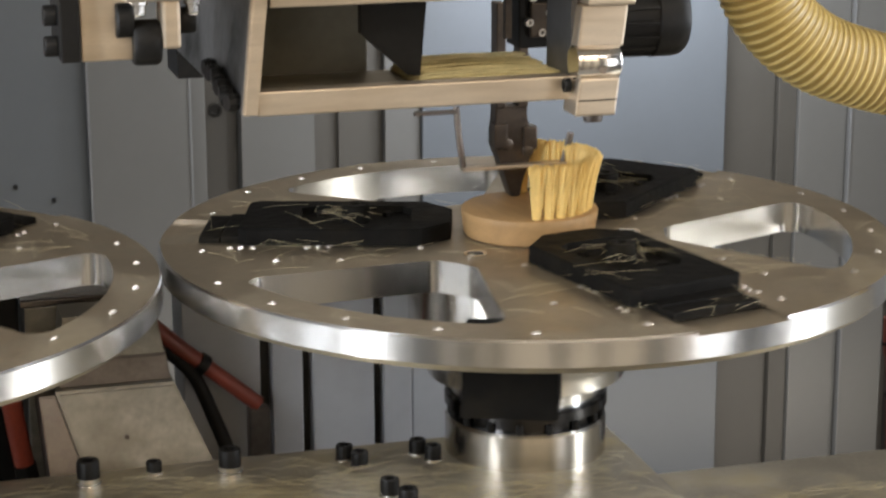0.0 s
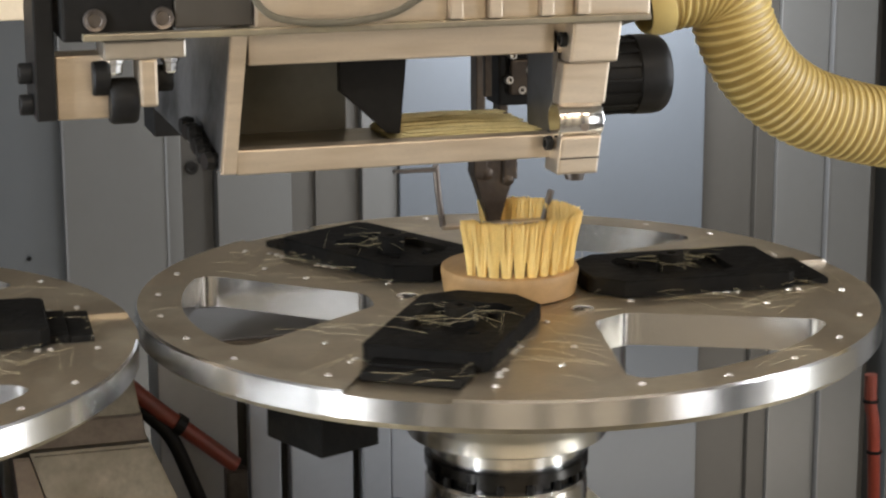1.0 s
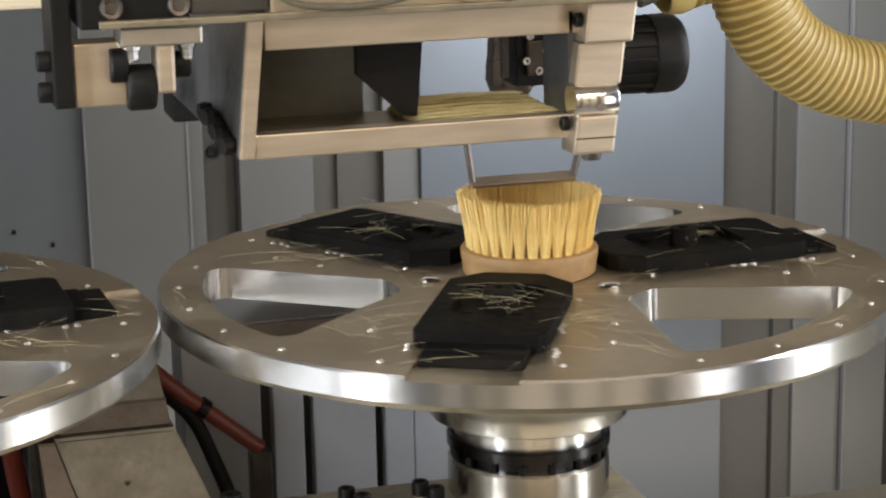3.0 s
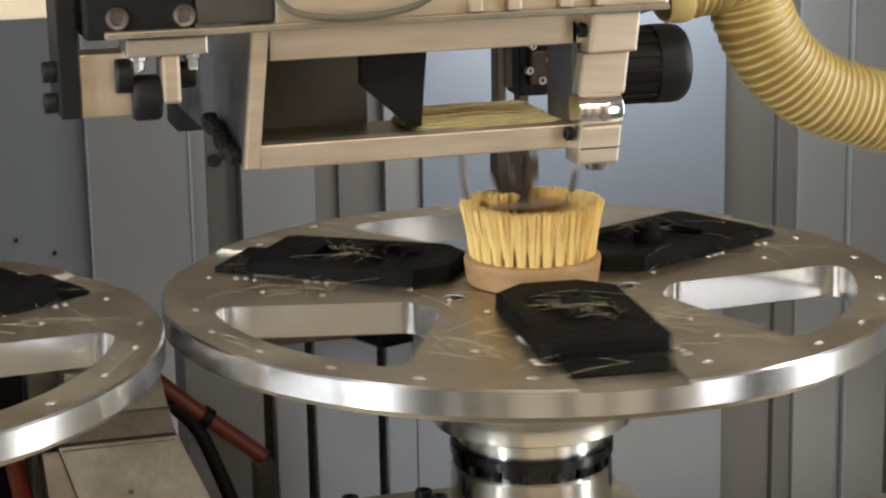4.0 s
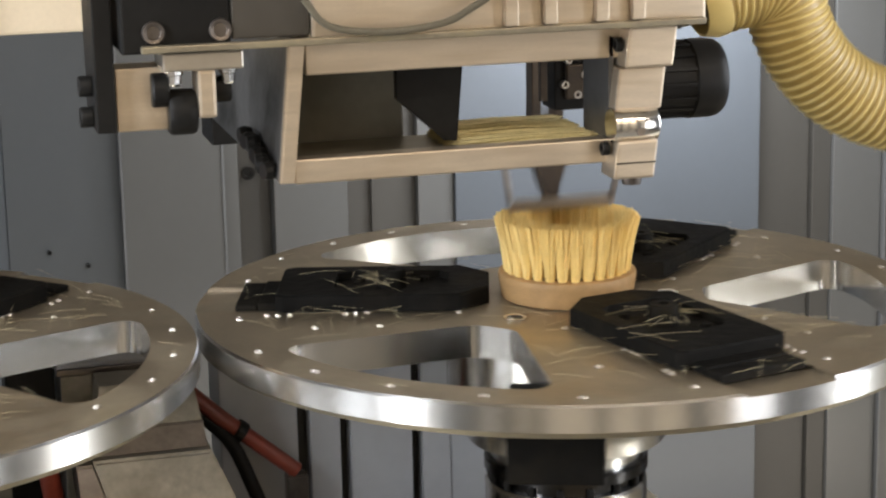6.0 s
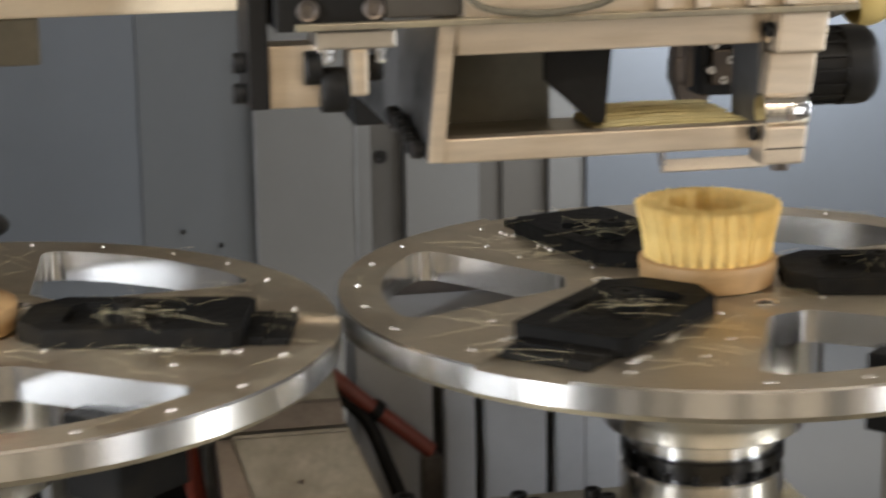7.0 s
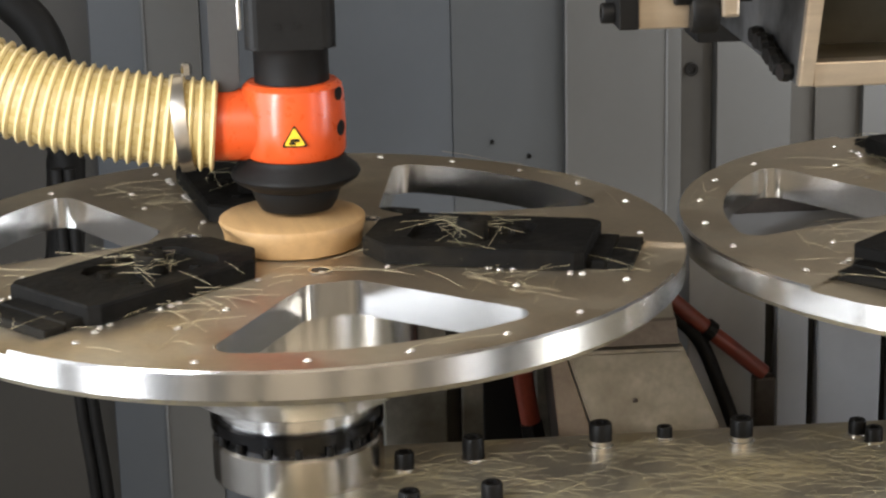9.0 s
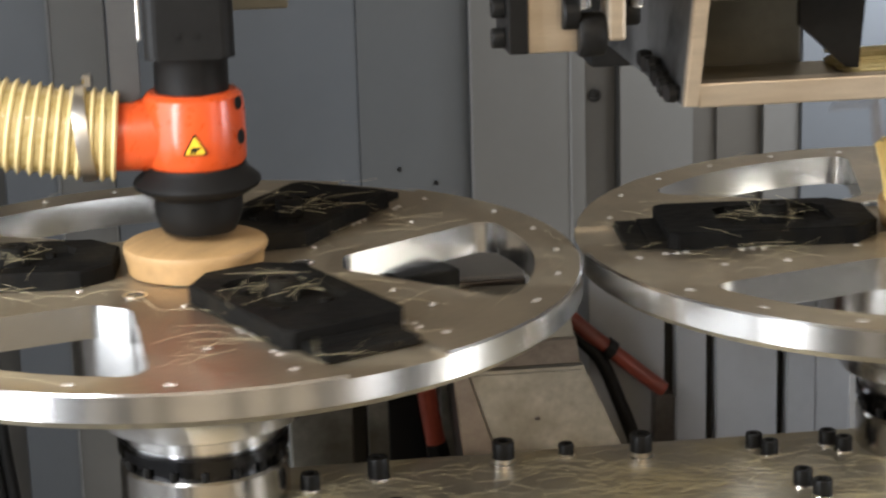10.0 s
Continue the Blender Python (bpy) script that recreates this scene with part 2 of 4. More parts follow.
def add_tube(bm, points, radius, steps=14, mi=0, rib=0.0, pitch=0.0, rib_mi=1, cap=True):
    """Sweep a circle along points. With rib, the radius swells once every pitch metres."""
    pts = [Vector(p) for p in points]
    rings, along, up = [], 0.0, Vector((0.01, 0.02, 1)).normalized()
    marks = []
    for i, p in enumerate(pts):
        d = (pts[min(i + 1, len(pts) - 1)] - pts[max(i - 1, 0)]).normalized()
        if i:
            along += (p - pts[i - 1]).length
        side = d.cross(up).normalized()
        top = side.cross(d)
        ph = (along / pitch) % 1.0 if pitch else 0.0
        on = pitch and ph < 0.5
        r = radius + (rib * math.sin(math.pi * min(1.0, ph / 0.5)) if on else 0.0)
        marks.append(on)
        rings.append([bm.verts.new(p + side * r * math.cos(2 * math.pi * k / steps) + top * r * math.sin(2 * math.pi * k / steps)) for k in range(steps)])
    for i, (a, b) in enumerate(zip(rings, rings[1:])):
        for k in range(steps):
            f = bm.faces.new((a[k], a[(k + 1) % steps], b[(k + 1) % steps], b[k]))
            f.material_index = rib_mi if (marks[i] and marks[i + 1]) else mi
    if cap:
        bm.faces.new(rings[0][::-1])
        bm.faces.new(rings[-1])
    return bm


def spline(ctrl, n):
    """Catmull-Rom through control points, n samples."""
    c = [Vector(p) for p in ctrl]
    c = [2 * c[0] - c[1]] + c + [2 * c[-1] - c[-2]]
    out, segs = [], len(c) - 3
    for i in range(n):
        u = i / (n - 1) * segs
        k = min(int(u), segs - 1)
        s = u - k
        a, b, e, g = c[k : k + 4]
        out.append(0.5 * ((2 * b) + (e - a) * s + (2 * a - 5 * b + 4 * e - g) * s * s + (3 * b - a - 3 * e + g) * s ** 3))
    return out


def rounded(corners, radius, steps=5):
    """Round the corners of a polygon given counter-clockwise; radius may be a list."""
    out, n = [], len(corners)
    for i in range(n):
        p, a, b = Vector(corners[i]), Vector(corners[i - 1]), Vector(corners[(i + 1) % n])
        r = radius[i] if isinstance(radius, (list, tuple)) else radius
        da, db = (a - p).normalized(), (b - p).normalized()
        ang = math.acos(max(-1, min(1, da.dot(db))))
        cut = min(r / math.tan(ang / 2), 0.48 * (a - p).length, 0.48 * (b - p).length)
        rr = cut * math.tan(ang / 2)
        centre = p + (da + db).normalized() * (rr / math.sin(ang / 2))
        s, e = p + da * cut - centre, p + db * cut - centre
        a0 = math.atan2(s.y, s.x)
        turn = (math.atan2(e.y, e.x) - a0 + math.pi) % (2 * math.pi) - math.pi
        for k in range(steps + 1):
            w = a0 + turn * k / steps
            out.append((centre.x + rr * math.cos(w), centre.y + rr * math.sin(w)))
    return out


def add_bolt(bm, radius, height, m=None, socket=True):
    """Socket-head screw standing on z = 0."""
    r, h = radius, height
    prof = [(0, 0), (r, 0), (r, h * 0.86), (r * 0.9, h)]
    prof += [(r * 0.55, h), (r * 0.5, h * 0.55), (0, h * 0.5)] if socket else [(0, h)]
    return add_lathe(bm, prof, 16, m)


# ---------------------------------------------------------------- enclosure
def panel(name, x0, x1, y, z0, z1, mat, parent, depth=0.03, fold=0.0016):
    """A folded sheet panel with returned edges, facing -y."""
    bm = bmesh.new()
    outline = [(x0, y + depth), (x0, y + fold * 0.4), (x0 + fold * 0.5, y), (x1 - fold * 0.5, y), (x1, y + fold * 0.4), (x1, y + depth)]
    add_prism(bm, outline, z0, z1)
    return part(name, bm, mat, parent)


WY, WB, WT = 0.95, -0.75, 1.3
wall_north = thing("wall_north", pose(0, 0, 0), "grey sheet-metal back panels with dark recesses between them", "wall", kind="structure")
# Backing and recess profiles are coloured dark for the shade between panels.
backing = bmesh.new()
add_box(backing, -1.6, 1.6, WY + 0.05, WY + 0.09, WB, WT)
part("backing", backing, WALL_DARK, wall_north, "backing coloured dark for the shade behind the panels")
# Panel tones carry how differently light falls on each fold and beside recesses.
for x0, x1, y, mat in ((-1.6, -0.6051, WY + 0.008, WALL_DARK), (-0.605, -0.5525, WY - 0.008, WALL), (-0.552, -0.4985, WY - 0.004, WALL_LIT), (-0.498, -0.2525, WY + 0.004, WALL), (-0.2524, -0.1385, WY + 0.003, WALL_MID), (-0.1384, -0.0375, WY - 0.006, WALL_LIT),
                       (-0.0374, -0.021, WY + 0.006, WALL_LIT), (0.014, 0.090, WY, WALL_LIT), (0.166, 0.2045, WY + 0.006, WALL_LIT), (0.2046, 0.545, WY, WALL),
                       (0.612, 0.634, WY + 0.010, WALL_DARK), (0.6341, 0.692, WY + 0.004, WALL_LIT), (0.6923, 0.744, WY - 0.006, WALL_LIT), (0.78, 1.60, WY - 0.004, WALL_MID)):
    panel("panel", x0, x1, y, WB, WT, mat, wall_north, depth=0.05 - (y - WY))
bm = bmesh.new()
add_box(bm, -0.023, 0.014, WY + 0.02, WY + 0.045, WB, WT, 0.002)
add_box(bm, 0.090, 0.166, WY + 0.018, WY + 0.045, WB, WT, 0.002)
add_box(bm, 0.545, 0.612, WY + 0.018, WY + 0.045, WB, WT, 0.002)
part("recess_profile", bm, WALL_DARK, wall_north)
# Slim pale strips paint in the highlights along the panel folds.
for x, y in ((-0.1392, WY - 0.0075), (-0.0382, WY - 0.0072), (-0.5527, WY - 0.0095), (0.6925, WY - 0.0072)):
    bm = bmesh.new()
    add_box(bm, x - 0.0012, x + 0.0012, y, y + 0.006, WB, WT, 0.0004)
    part("fold_highlight_strip", bm, FOLD_HIGHLIGHT, wall_north, "pale strip painting in the highlight on a panel fold")
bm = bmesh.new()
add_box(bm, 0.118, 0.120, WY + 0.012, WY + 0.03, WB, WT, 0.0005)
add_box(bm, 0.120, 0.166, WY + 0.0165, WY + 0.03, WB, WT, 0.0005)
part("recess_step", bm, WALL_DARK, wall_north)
for x, z, r in ((-0.0085, 0.018, 0.007), (-0.213, -0.045, 0.0022), (-0.176, -0.061, 0.0022)):
    bm = bmesh.new()
    add_bolt(bm, r, 0.004, pose(x, WY + (0.0205 if r > 0.005 else 0.0034), z, 90, 0, 0))
    part("screw", bm, BLACK, wall_north)

# Dark panel above the view, added to darken the reflection in the turntables.
bm = bmesh.new()
add_box(bm, -1.6, 1.6, WY - 0.05, WY - 0.008, 0.27, WT, 0.002)
part("mirrored_dark_panel", bm, DARKPANEL, wall_north, "unseen dark brown-grey panel added for the turntables to mirror")

# Posts behind the camera, added only to band the reflections in the rims.
front = thing("reflected_posts", pose(0, 0, 0), "unseen posts added for the rims to mirror as dark bands", "frame", kind="structure")
for x0, x1 in ((-1.62, -1.22), (-0.98, -0.86), (-0.70, -0.62), (-0.26, -0.16), (0.02, 0.10), (0.34, 0.50), (0.95, 1.62)):
    bm = bmesh.new()
    add_box(bm, x0, x1, -1.40, -1.34, WB, WT, 0.004)
    part("post", bm, POST, front)

# Unseen walls; the side ones are pale to brighten what rims and pockets reflect.
for nm, x0, x1, y0, y1 in (("wall_west", -1.68, -1.62, -2.6, 1.1), ("wall_east", 1.62, 1.68, -2.6, 1.1), ("wall_south", -1.68, 1.68, -2.66, -2.6)):
    bm = bmesh.new()
    add_box(bm, x0, x1, y0, y1, WB, WT + 0.4)
    tagged(part(nm, bm, ROOM if nm == "wall_south" else SIDEPAINT), "plain painted wall out of view, closing the machine hall", "wall", kind="structure")
bm = bmesh.new()
add_box(bm, -1.68, 1.68, -2.66, 1.1, WB - 0.06, WB)
tagged(part("floor", bm, FLOORM), "dark grey hall floor under the machine", "floor", kind="structure")
bm = bmesh.new()
add_box(bm, -1.68, 1.68, -2.66, 1.1, WT + 0.4, WT + 0.46)
tagged(part("ceiling", bm, ROOM), "plain light ceiling of the machine hall", "ceiling", kind="structure")

# ---------------------------------------------------------------- machine bed
BZ = -0.004
bed = thing("machine_bed", pose(0, 0, 0), "oily steel machine bed strewn with bristle clippings", "machine bed")
bm = bmesh.new()
add_box(bm, -0.440, 0.062, -0.135, 0.028, BZ - 0.045, BZ, 0.0015)
part("base_plate", bm, BEDMETAL, bed, "brown oily steel plate")
bm = bmesh.new()
add_box(bm, -0.445, 1.0, -0.30, 0.046, -0.20, -0.0495, 0.002)
part("lower_ledge", bm, BEDMETAL, bed)
bm = bmesh.new()
add_box(bm, -0.440, 0.98, -0.28, 0.02, WB + 0.001, -0.2005)
part("plinth", bm, WALL, bed)


def base_bolt(x, y, r, h, lift):
    """Black socket screw on bright washers."""
    ob = thing("base_bolt", pose(x, y, BZ), "black socket head screw on bright washers", "bolt", "screws in the machine bed")
    if lift:
        w = bmesh.new()
        add_lathe(w, [(0, 0), (r * 1.15, 0), (r * 1.15, lift * 0.45), (r * 0.9, lift * 0.5), (r * 1.0, lift * 0.55), (r * 1.0, lift), (0, lift)], 18)
        part("washer", w, BRIGHT, ob, "bright steel washer")
    b = bmesh.new()
    add_bolt(b, r, h, pose(0, 0, lift))
    part("head", b, BLACK, ob, smooth=True)
    return ob


for x, y, r, h, lift in ((-0.250, 0.004, 0.0065, 0.010, 0.006), (-0.171, 0.0, 0.0065, 0.010, 0.006), (-0.212, 0.014, 0.0045, 0.006, 0.002),
                         (-0.322, 0.0, 0.0062, 0.012, 0.001), (-0.103, 0.007, 0.0050, 0.008, 0.001), (-0.097, -0.006, 0.0050, 0.008, 0.001),
                         (-0.060, 0.004, 0.0050, 0.008, 0.001), (-0.054, -0.008, 0.0050, 0.008, 0.001), (-0.092, -0.055, 0.0055, 0.009, 0.001),
                         (-0.086, -0.072, 0.0055, 0.009, 0.001), (-0.361, -0.010, 0.0055, 0.009, 0.001), (-0.318, -0.062, 0.0058, 0.010, 0.001), (-0.362, -0.068, 0.0058, 0.010, 0.001)):
    base_bolt(x, y, r, h, lift)

# ---------------------------------------------------------------- covers and columns behind the bed
slide = thing("slide_unit", pose(0, 0, 0), "light grey sheet-metal slide cover with dark slots", "machine cover")
for x0, x1, z1, mat in ((-0.176, -0.1275, 0.070, COVER), (-0.1198, -0.1003, 0.070, COVER), (-0.0940, -0.0540, 0.070, COVER), (-0.0476, -0.0290, 0.070, COVER), (-0.0286, -0.0055, 0.066, COVER)):
    bm = bmesh.new()
    add_box(bm, x0, x1, 0.13, 0.17, -0.2, z1, 0.0012)
    part("cover_strip", bm, mat, slide)
# Core closes the slots; its dark colour stands for their shade.
bm = bmesh.new()
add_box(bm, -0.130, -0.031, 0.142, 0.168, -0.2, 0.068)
part("slot_core", bm, WALL_DARK, slide, "slot filling coloured dark for the shade inside")
bm = bmesh.new()
add_box(bm, -0.150, -0.006, 0.1262, 0.204, 0.0705, 0.0745, 0.0008)
part("top_plate", bm, COVER, slide, "pale flat top plate")
for y0, y1, z0, z1 in ((0.1215, 0.1258, 0.0650, 0.0738), (0.2045, 0.2130, 0.0650, 0.0850)):
    bm = bmesh.new()
    add_box(bm, -0.150, -0.006, y0, y1, z0, z1, 0.0008)
    part("edge_bar", bm, DARKSTEEL, slide, "dark edge bar")

# This cover stands in shade, which is put into its sheet colour.
side_cover = thing("side_cover", pose(0, 0, 0), "sheet-metal cover behind the bed, coloured dark for the shade there, with a black slot", "machine cover")
for x0, x1, mat in ((-0.365, -0.3262, SHADED_DUSTSHEET), (-0.3168, -0.2985, SHADED_DUSTSHEET)):
    bm = bmesh.new()
    add_box(bm, x0, x1, 0.13, 0.16, -0.2, 0.055, 0.0012)
    part("cover_strip", bm, mat, side_cover)
# Dark filling paints in the shade of this slot.
bm = bmesh.new()
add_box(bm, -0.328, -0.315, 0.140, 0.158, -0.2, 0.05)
part("slot_core", bm, WALL_DARK, side_cover, "slot filling coloured dark for the shade inside")

wedge = thing("deflector_box", pose(0, 0, 0), "dusty galvanised sheet-metal deflector box behind the bed", "deflector")


def leaning(bm, slope):
    """Lean the sheets back as they rise."""
    for v in bm.verts:
        v.co.y += v.co.z * slope
    return bm


YX = Matrix(((1, 0, 0, 0), (0, 0, 1, 0), (0, 1, 0, 0), (0, 0, 0, 1)))
bm = bmesh.new()
add_prism(bm, [(-0.2360, -0.0488), (-0.1570, -0.0488), (-0.1915, 0.0330), (-0.2606, 0.0330)], 0.052, 0.115, 0.0018, m=YX)
part("front_sheet", leaning(bm, 0.35), SHADED_DUSTSHEET, wedge)
# Dark steel band painted in as the shadow below the top sheet.
bm = bmesh.new()
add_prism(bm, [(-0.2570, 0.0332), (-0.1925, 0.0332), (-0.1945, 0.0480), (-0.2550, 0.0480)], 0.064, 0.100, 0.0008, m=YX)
part("fold_shadow_band", leaning(bm, 0.2), DARKSTEEL, wedge, "dark band standing in for the shadow under the top sheet")
bm = bmesh.new()
add_prism(bm, [(-0.2560, 0.0482), (-0.1950, 0.0482), (-0.1985, 0.0720), (-0.2530, 0.0720)], 0.060, 0.092, 0.0010, m=YX)
part("top_sheet", leaning(bm, 0.3), SHADED_DUSTSHEET, wedge)
# Unlit side of the box, its shade given by a darker metal.
bm = bmesh.new()
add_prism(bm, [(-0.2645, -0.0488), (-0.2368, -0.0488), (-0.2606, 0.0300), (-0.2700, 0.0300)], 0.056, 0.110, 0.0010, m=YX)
part("side_sheet", leaning(bm, 0.35), DARKSTEEL, wedge, "side sheet coloured darker as the side away from the light")
bm = bmesh.new()
add_box(bm, -0.272, -0.219, 0.118, 0.180, -0.0490, 0.0695, 0.0010)
part("rear_box", bm, SHADED_DUSTSHEET, wedge)
bm = bmesh.new()
add_box(bm, -0.274, -0.217, 0.122, 0.184, 0.0697, 0.0760, 0.0008)
part("top_plate", bm, COVER, wedge, "pale flat top plate")
bm = bmesh.new()
add_box(bm, -0.274, -0.217, 0.1185, 0.1218, 0.0697, 0.0735, 0.0006)
part("edge_bar", bm, DARKSTEEL, wedge, "dark edge bar")
bm = bmesh.new()
add_box(bm, -0.304, -0.2745, 0.128, 0.172, -0.0490, 0.0880, 0.0015)
part("valve", bm, BLACK, wedge, "black valve block beside the box")
bm = bmesh.new()
add_bolt(bm, 0.0014, 0.0010, pose(-0.222, 0.0532, 0.006, 90, 0, 0))
part("rivet", bm, DARKSTEEL, wedge)

# hydraulic hoses with black fittings
def red_hose(ctrl, r=0.0050, fitted=True):
    ob = thing("hydraulic_hose", pose(0, 0, 0), "red hydraulic hose with black end fitting", "hose", "hydraulic hoses")
    pts = spline(ctrl, 40)
    bm = bmesh.new()
    add_tube(bm, pts, r, 14)
    part("hose", bm, RED, ob, smooth=True)
    for p, q in ((pts[-1], pts[-6]),) if fitted else ():
        d = (Vector(p) - Vector(q)).normalized()
        f = bmesh.new()
        m = Matrix.Translation(p) @ d.to_track_quat("Z", "Y").to_matrix().to_4x4()
        add_lathe(f, [(0, -0.008), (r * 1.25, -0.008), (r * 1.3, 0.004), (r * 1.05, 0.006), (r * 1.15, 0.012), (r * 1.15, 0.024), (0, 0.024)], 6, m)
        part("fitting", f, BLACK, ob, "black hex fitting")
    return ob


first_hose = red_hose([(-0.2080, 0.106, 0.0655), (-0.1953, 0.106, 0.0540), (-0.1790, 0.106, 0.0385), (-0.1641, 0.106, 0.0258), (-0.1338, 0.106, 0.0000)], fitted=False)
bm = bmesh.new()
add_prism(bm, rounded([(-0.1405, 0.1012), (-0.1270, 0.1012), (-0.1270, 0.1125), (-0.1405, 0.1125)], 0.002, 3), -0.0490, -0.0020, 0.0012)
part("elbow", bm, DARKSTEEL, first_hose, "dark steel elbow block")
red_hose([(-0.287, 0.10, 0.045), (-0.284, 0.10, 0.02), (-0.2795, 0.10, -0.012), (-0.2765, 0.10, -0.03)], 0.006)
last_hose = red_hose([(0.402, 0.3, -0.045), (0.403, 0.3, -0.07), (0.407, 0.3, -0.10), (0.414, 0.3, -0.25)], 0.0050)
for k, z in enumerate((-0.066, -0.108)):
    bm = bmesh.new()
    add_lathe(bm, [(0.0051, -0.0012), (0.0064, -0.0012), (0.0064, 0.0012), (0.0051, 0.0012)], 14, pose((0.4029, 0.4076)[k], 0.3, z), closed=True)
    part("tie", bm, BLACK, last_hose, "black cable tie")
cable = thing("black_cable", pose(0, 0, 0), "black rubber cable tied to the red hose", "cable")
bm = bmesh.new()
add_tube(bm, spline([(-0.203, 0.113, 0.052), (-0.1885, 0.110, 0.0385), (-0.1735, 0.104, 0.0225), (-0.1625, 0.10, -0.0045), (-0.1552, 0.095, -0.0255), (-0.148, 0.085, -0.050)], 36), 0.0045, 12)
part("sheath", bm, RUBBER, cable, smooth=True)
bm = bmesh.new()
add_lathe(bm, [(0.0051, -0.003), (0.0066, -0.003), (0.0066, 0.003), (0.0051, 0.003)], 14, pose(-0.1680, 0.106, 0.0290, 0, 128, 0), closed=True)
part("tie", bm, BLACK, cable)

cables = thing("cable_pair", pose(0, 0, 0), "two black cables hanging beside the spindle", "cable")
for dx in (-0.007, 0.0015):
    bm = bmesh.new()
    add_tube(bm, spline([(-0.566 + dx, 0.30, 0.10), (-0.5635 + dx, 0.30, 0.0), (-0.561 + dx, 0.30, -0.07), (-0.555 + dx, 0.30, -0.14), (-0.545 + dx, 0.30, -0.32)], 30), 0.0043, 12)
    part("sheath", bm, RUBBER, cables, smooth=True)
# ---------------------------------------------------------------- spindles
def spindle(x):
    ob = thing("spindle", pose(x, 0, BZ), "ground steel spindle with black bolted collar on the bed", "spindle", "spindles")
    b = bmesh.new()
    add_lathe(b, [(0, 0), (0.0470, 0), (0.0470, 0.0205), (0.0455, 0.0220), (0, 0.0220)], 72)
    part("housing", b, STEEL, ob, smooth=True)
    c = bmesh.new()
    add_lathe(c, [(0.030, 0.0220), (0.0425, 0.0220), (0.0425, 0.0285), (0.0475, 0.0290), (0.0475, 0.0345), (0.046, 0.0360), (0.03, 0.0360)], 72)
    part("collar", c, GLOSSBLACK, ob, "glossy black collar", smooth=True)
    for k in range(16):
        a = 2 * math.pi * k / 16
        q = bmesh.new()
        add_bolt(q, 0.0021, 0.0050, pose(0.0440 * math.cos(a), 0.0440 * math.sin(a), 0.0222))
        part("screw", q, BLACK, ob)
    d = bmesh.new()
    add_lathe(d, [(0.03, 0.0360), (0.0440, 0.0360), (0.0443, 0.0445), (0.0455, 0.0455), (0.0555, 0.0470), (0.0575, 0.0482), (0.0585, 0.0560), (0.0600, 0.0585), (0.0665, 0.0650), (0.0680, 0.0720), (0.0680, 0.1105), (0.03, 0.1105)], 72)
    part("flange", d, ALU_RIM, ob, "bright turned flange", smooth=True)
    return ob


LX, RX = -0.4165, 0.0045
spindle(RX)
spindle(LX - 0.002)

# ---------------------------------------------------------------- turntables
RP, ZP, TH = 0.2092, 0.125, 0.0180


def plate_outline_hole():
    """Rounded sector pocket centred on the x axis."""
    pts = []
    for a in (-26.5, -17.5, -9, 0, 9, 17.5, 26.5):
        pts.append((0.184 * math.cos(radians(a)), 0.184 * math.sin(radians(a))))
    pts += [(0.080 * math.cos(radians(9.5)), 0.080 * math.sin(radians(9.5))), (0.080 * math.cos(radians(-9.5)), 0.080 * math.sin(radians(-9.5)))]
    rad = [0.014, 0.2, 0.2, 0.2, 0.2, 0.2, 0.014, 0.012, 0.012]
    return rounded(pts, rad, 6)


def slot_outline():
    """Open slot at the rim in which the tongue of a clamp sits."""
    return [(0.150, -0.0275), (0.215, -0.0275), (0.215, 0.0275), (0.150, 0.0275)]


def plate_mesh():
    """Disc with three pockets, cut by booleans on plain solids."""
    bm = bmesh.new()
    c = 0.0012
    add_lathe(bm, [(0, -TH), (RP - 0.005, -TH), (RP - 0.0042, -TH + 0.003), (RP, -TH + 0.0042), (RP, -c), (RP - c, 0), (0, 0)], 180)
    bmesh.ops.recalc_face_normals(bm, faces=bm.faces)
    me = bpy.data.meshes.new("plate")
    bm.to_mesh(me)
    bm.free()
    ob = new("plate", me)
    cb = bmesh.new()
    hole = plate_outline_hole()
    for k in range(3):
        add_prism(cb, hole, -0.05, 0.05, m=Matrix.Rotation(radians(60 + 120 * k), 4, "Z"))
        add_prism(cb, slot_outline(), -0.0022, 0.05, m=Matrix.Rotation(radians(120 * k), 4, "Z"))
    bmesh.ops.recalc_face_normals(cb, faces=cb.faces)
    cm = bpy.data.meshes.new("cut")
    cb.to_mesh(cm)
    cb.free()
    cut = new("cut", cm)
    mod = ob.modifiers.new("b", "BOOLEAN")
    mod.object, mod.operation, mod.solver = cut, "DIFFERENCE", "EXACT"
    dg = bpy.context.evaluated_depsgraph_get()
    out = bpy.data.meshes.new_from_object(ob.evaluated_get(dg))
    bpy.data.objects.remove(ob)
    bpy.data.objects.remove(cut)
    out.name = "disc"
    out.materials.clear()
    for m in (ALU_FACE, ALU_RIM, ALU_POCKET, DUSTED_DULL):
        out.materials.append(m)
    for p in out.polygons:
        r = math.hypot(p.center.x, p.center.y)
        p.material_index = 0 if abs(p.normal.z) > 0.9 else (1 if r > RP - 0.0045 else 2)
        # Lower bevel coloured darker, to suppress its bright reflection from below.
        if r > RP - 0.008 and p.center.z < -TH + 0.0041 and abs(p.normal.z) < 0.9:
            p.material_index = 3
    out.polygons.foreach_set("use_smooth", [True] * len(out.polygons))
    out.set_sharp_from_angle(angle=radians(25))
    return out


DISC = plate_mesh()


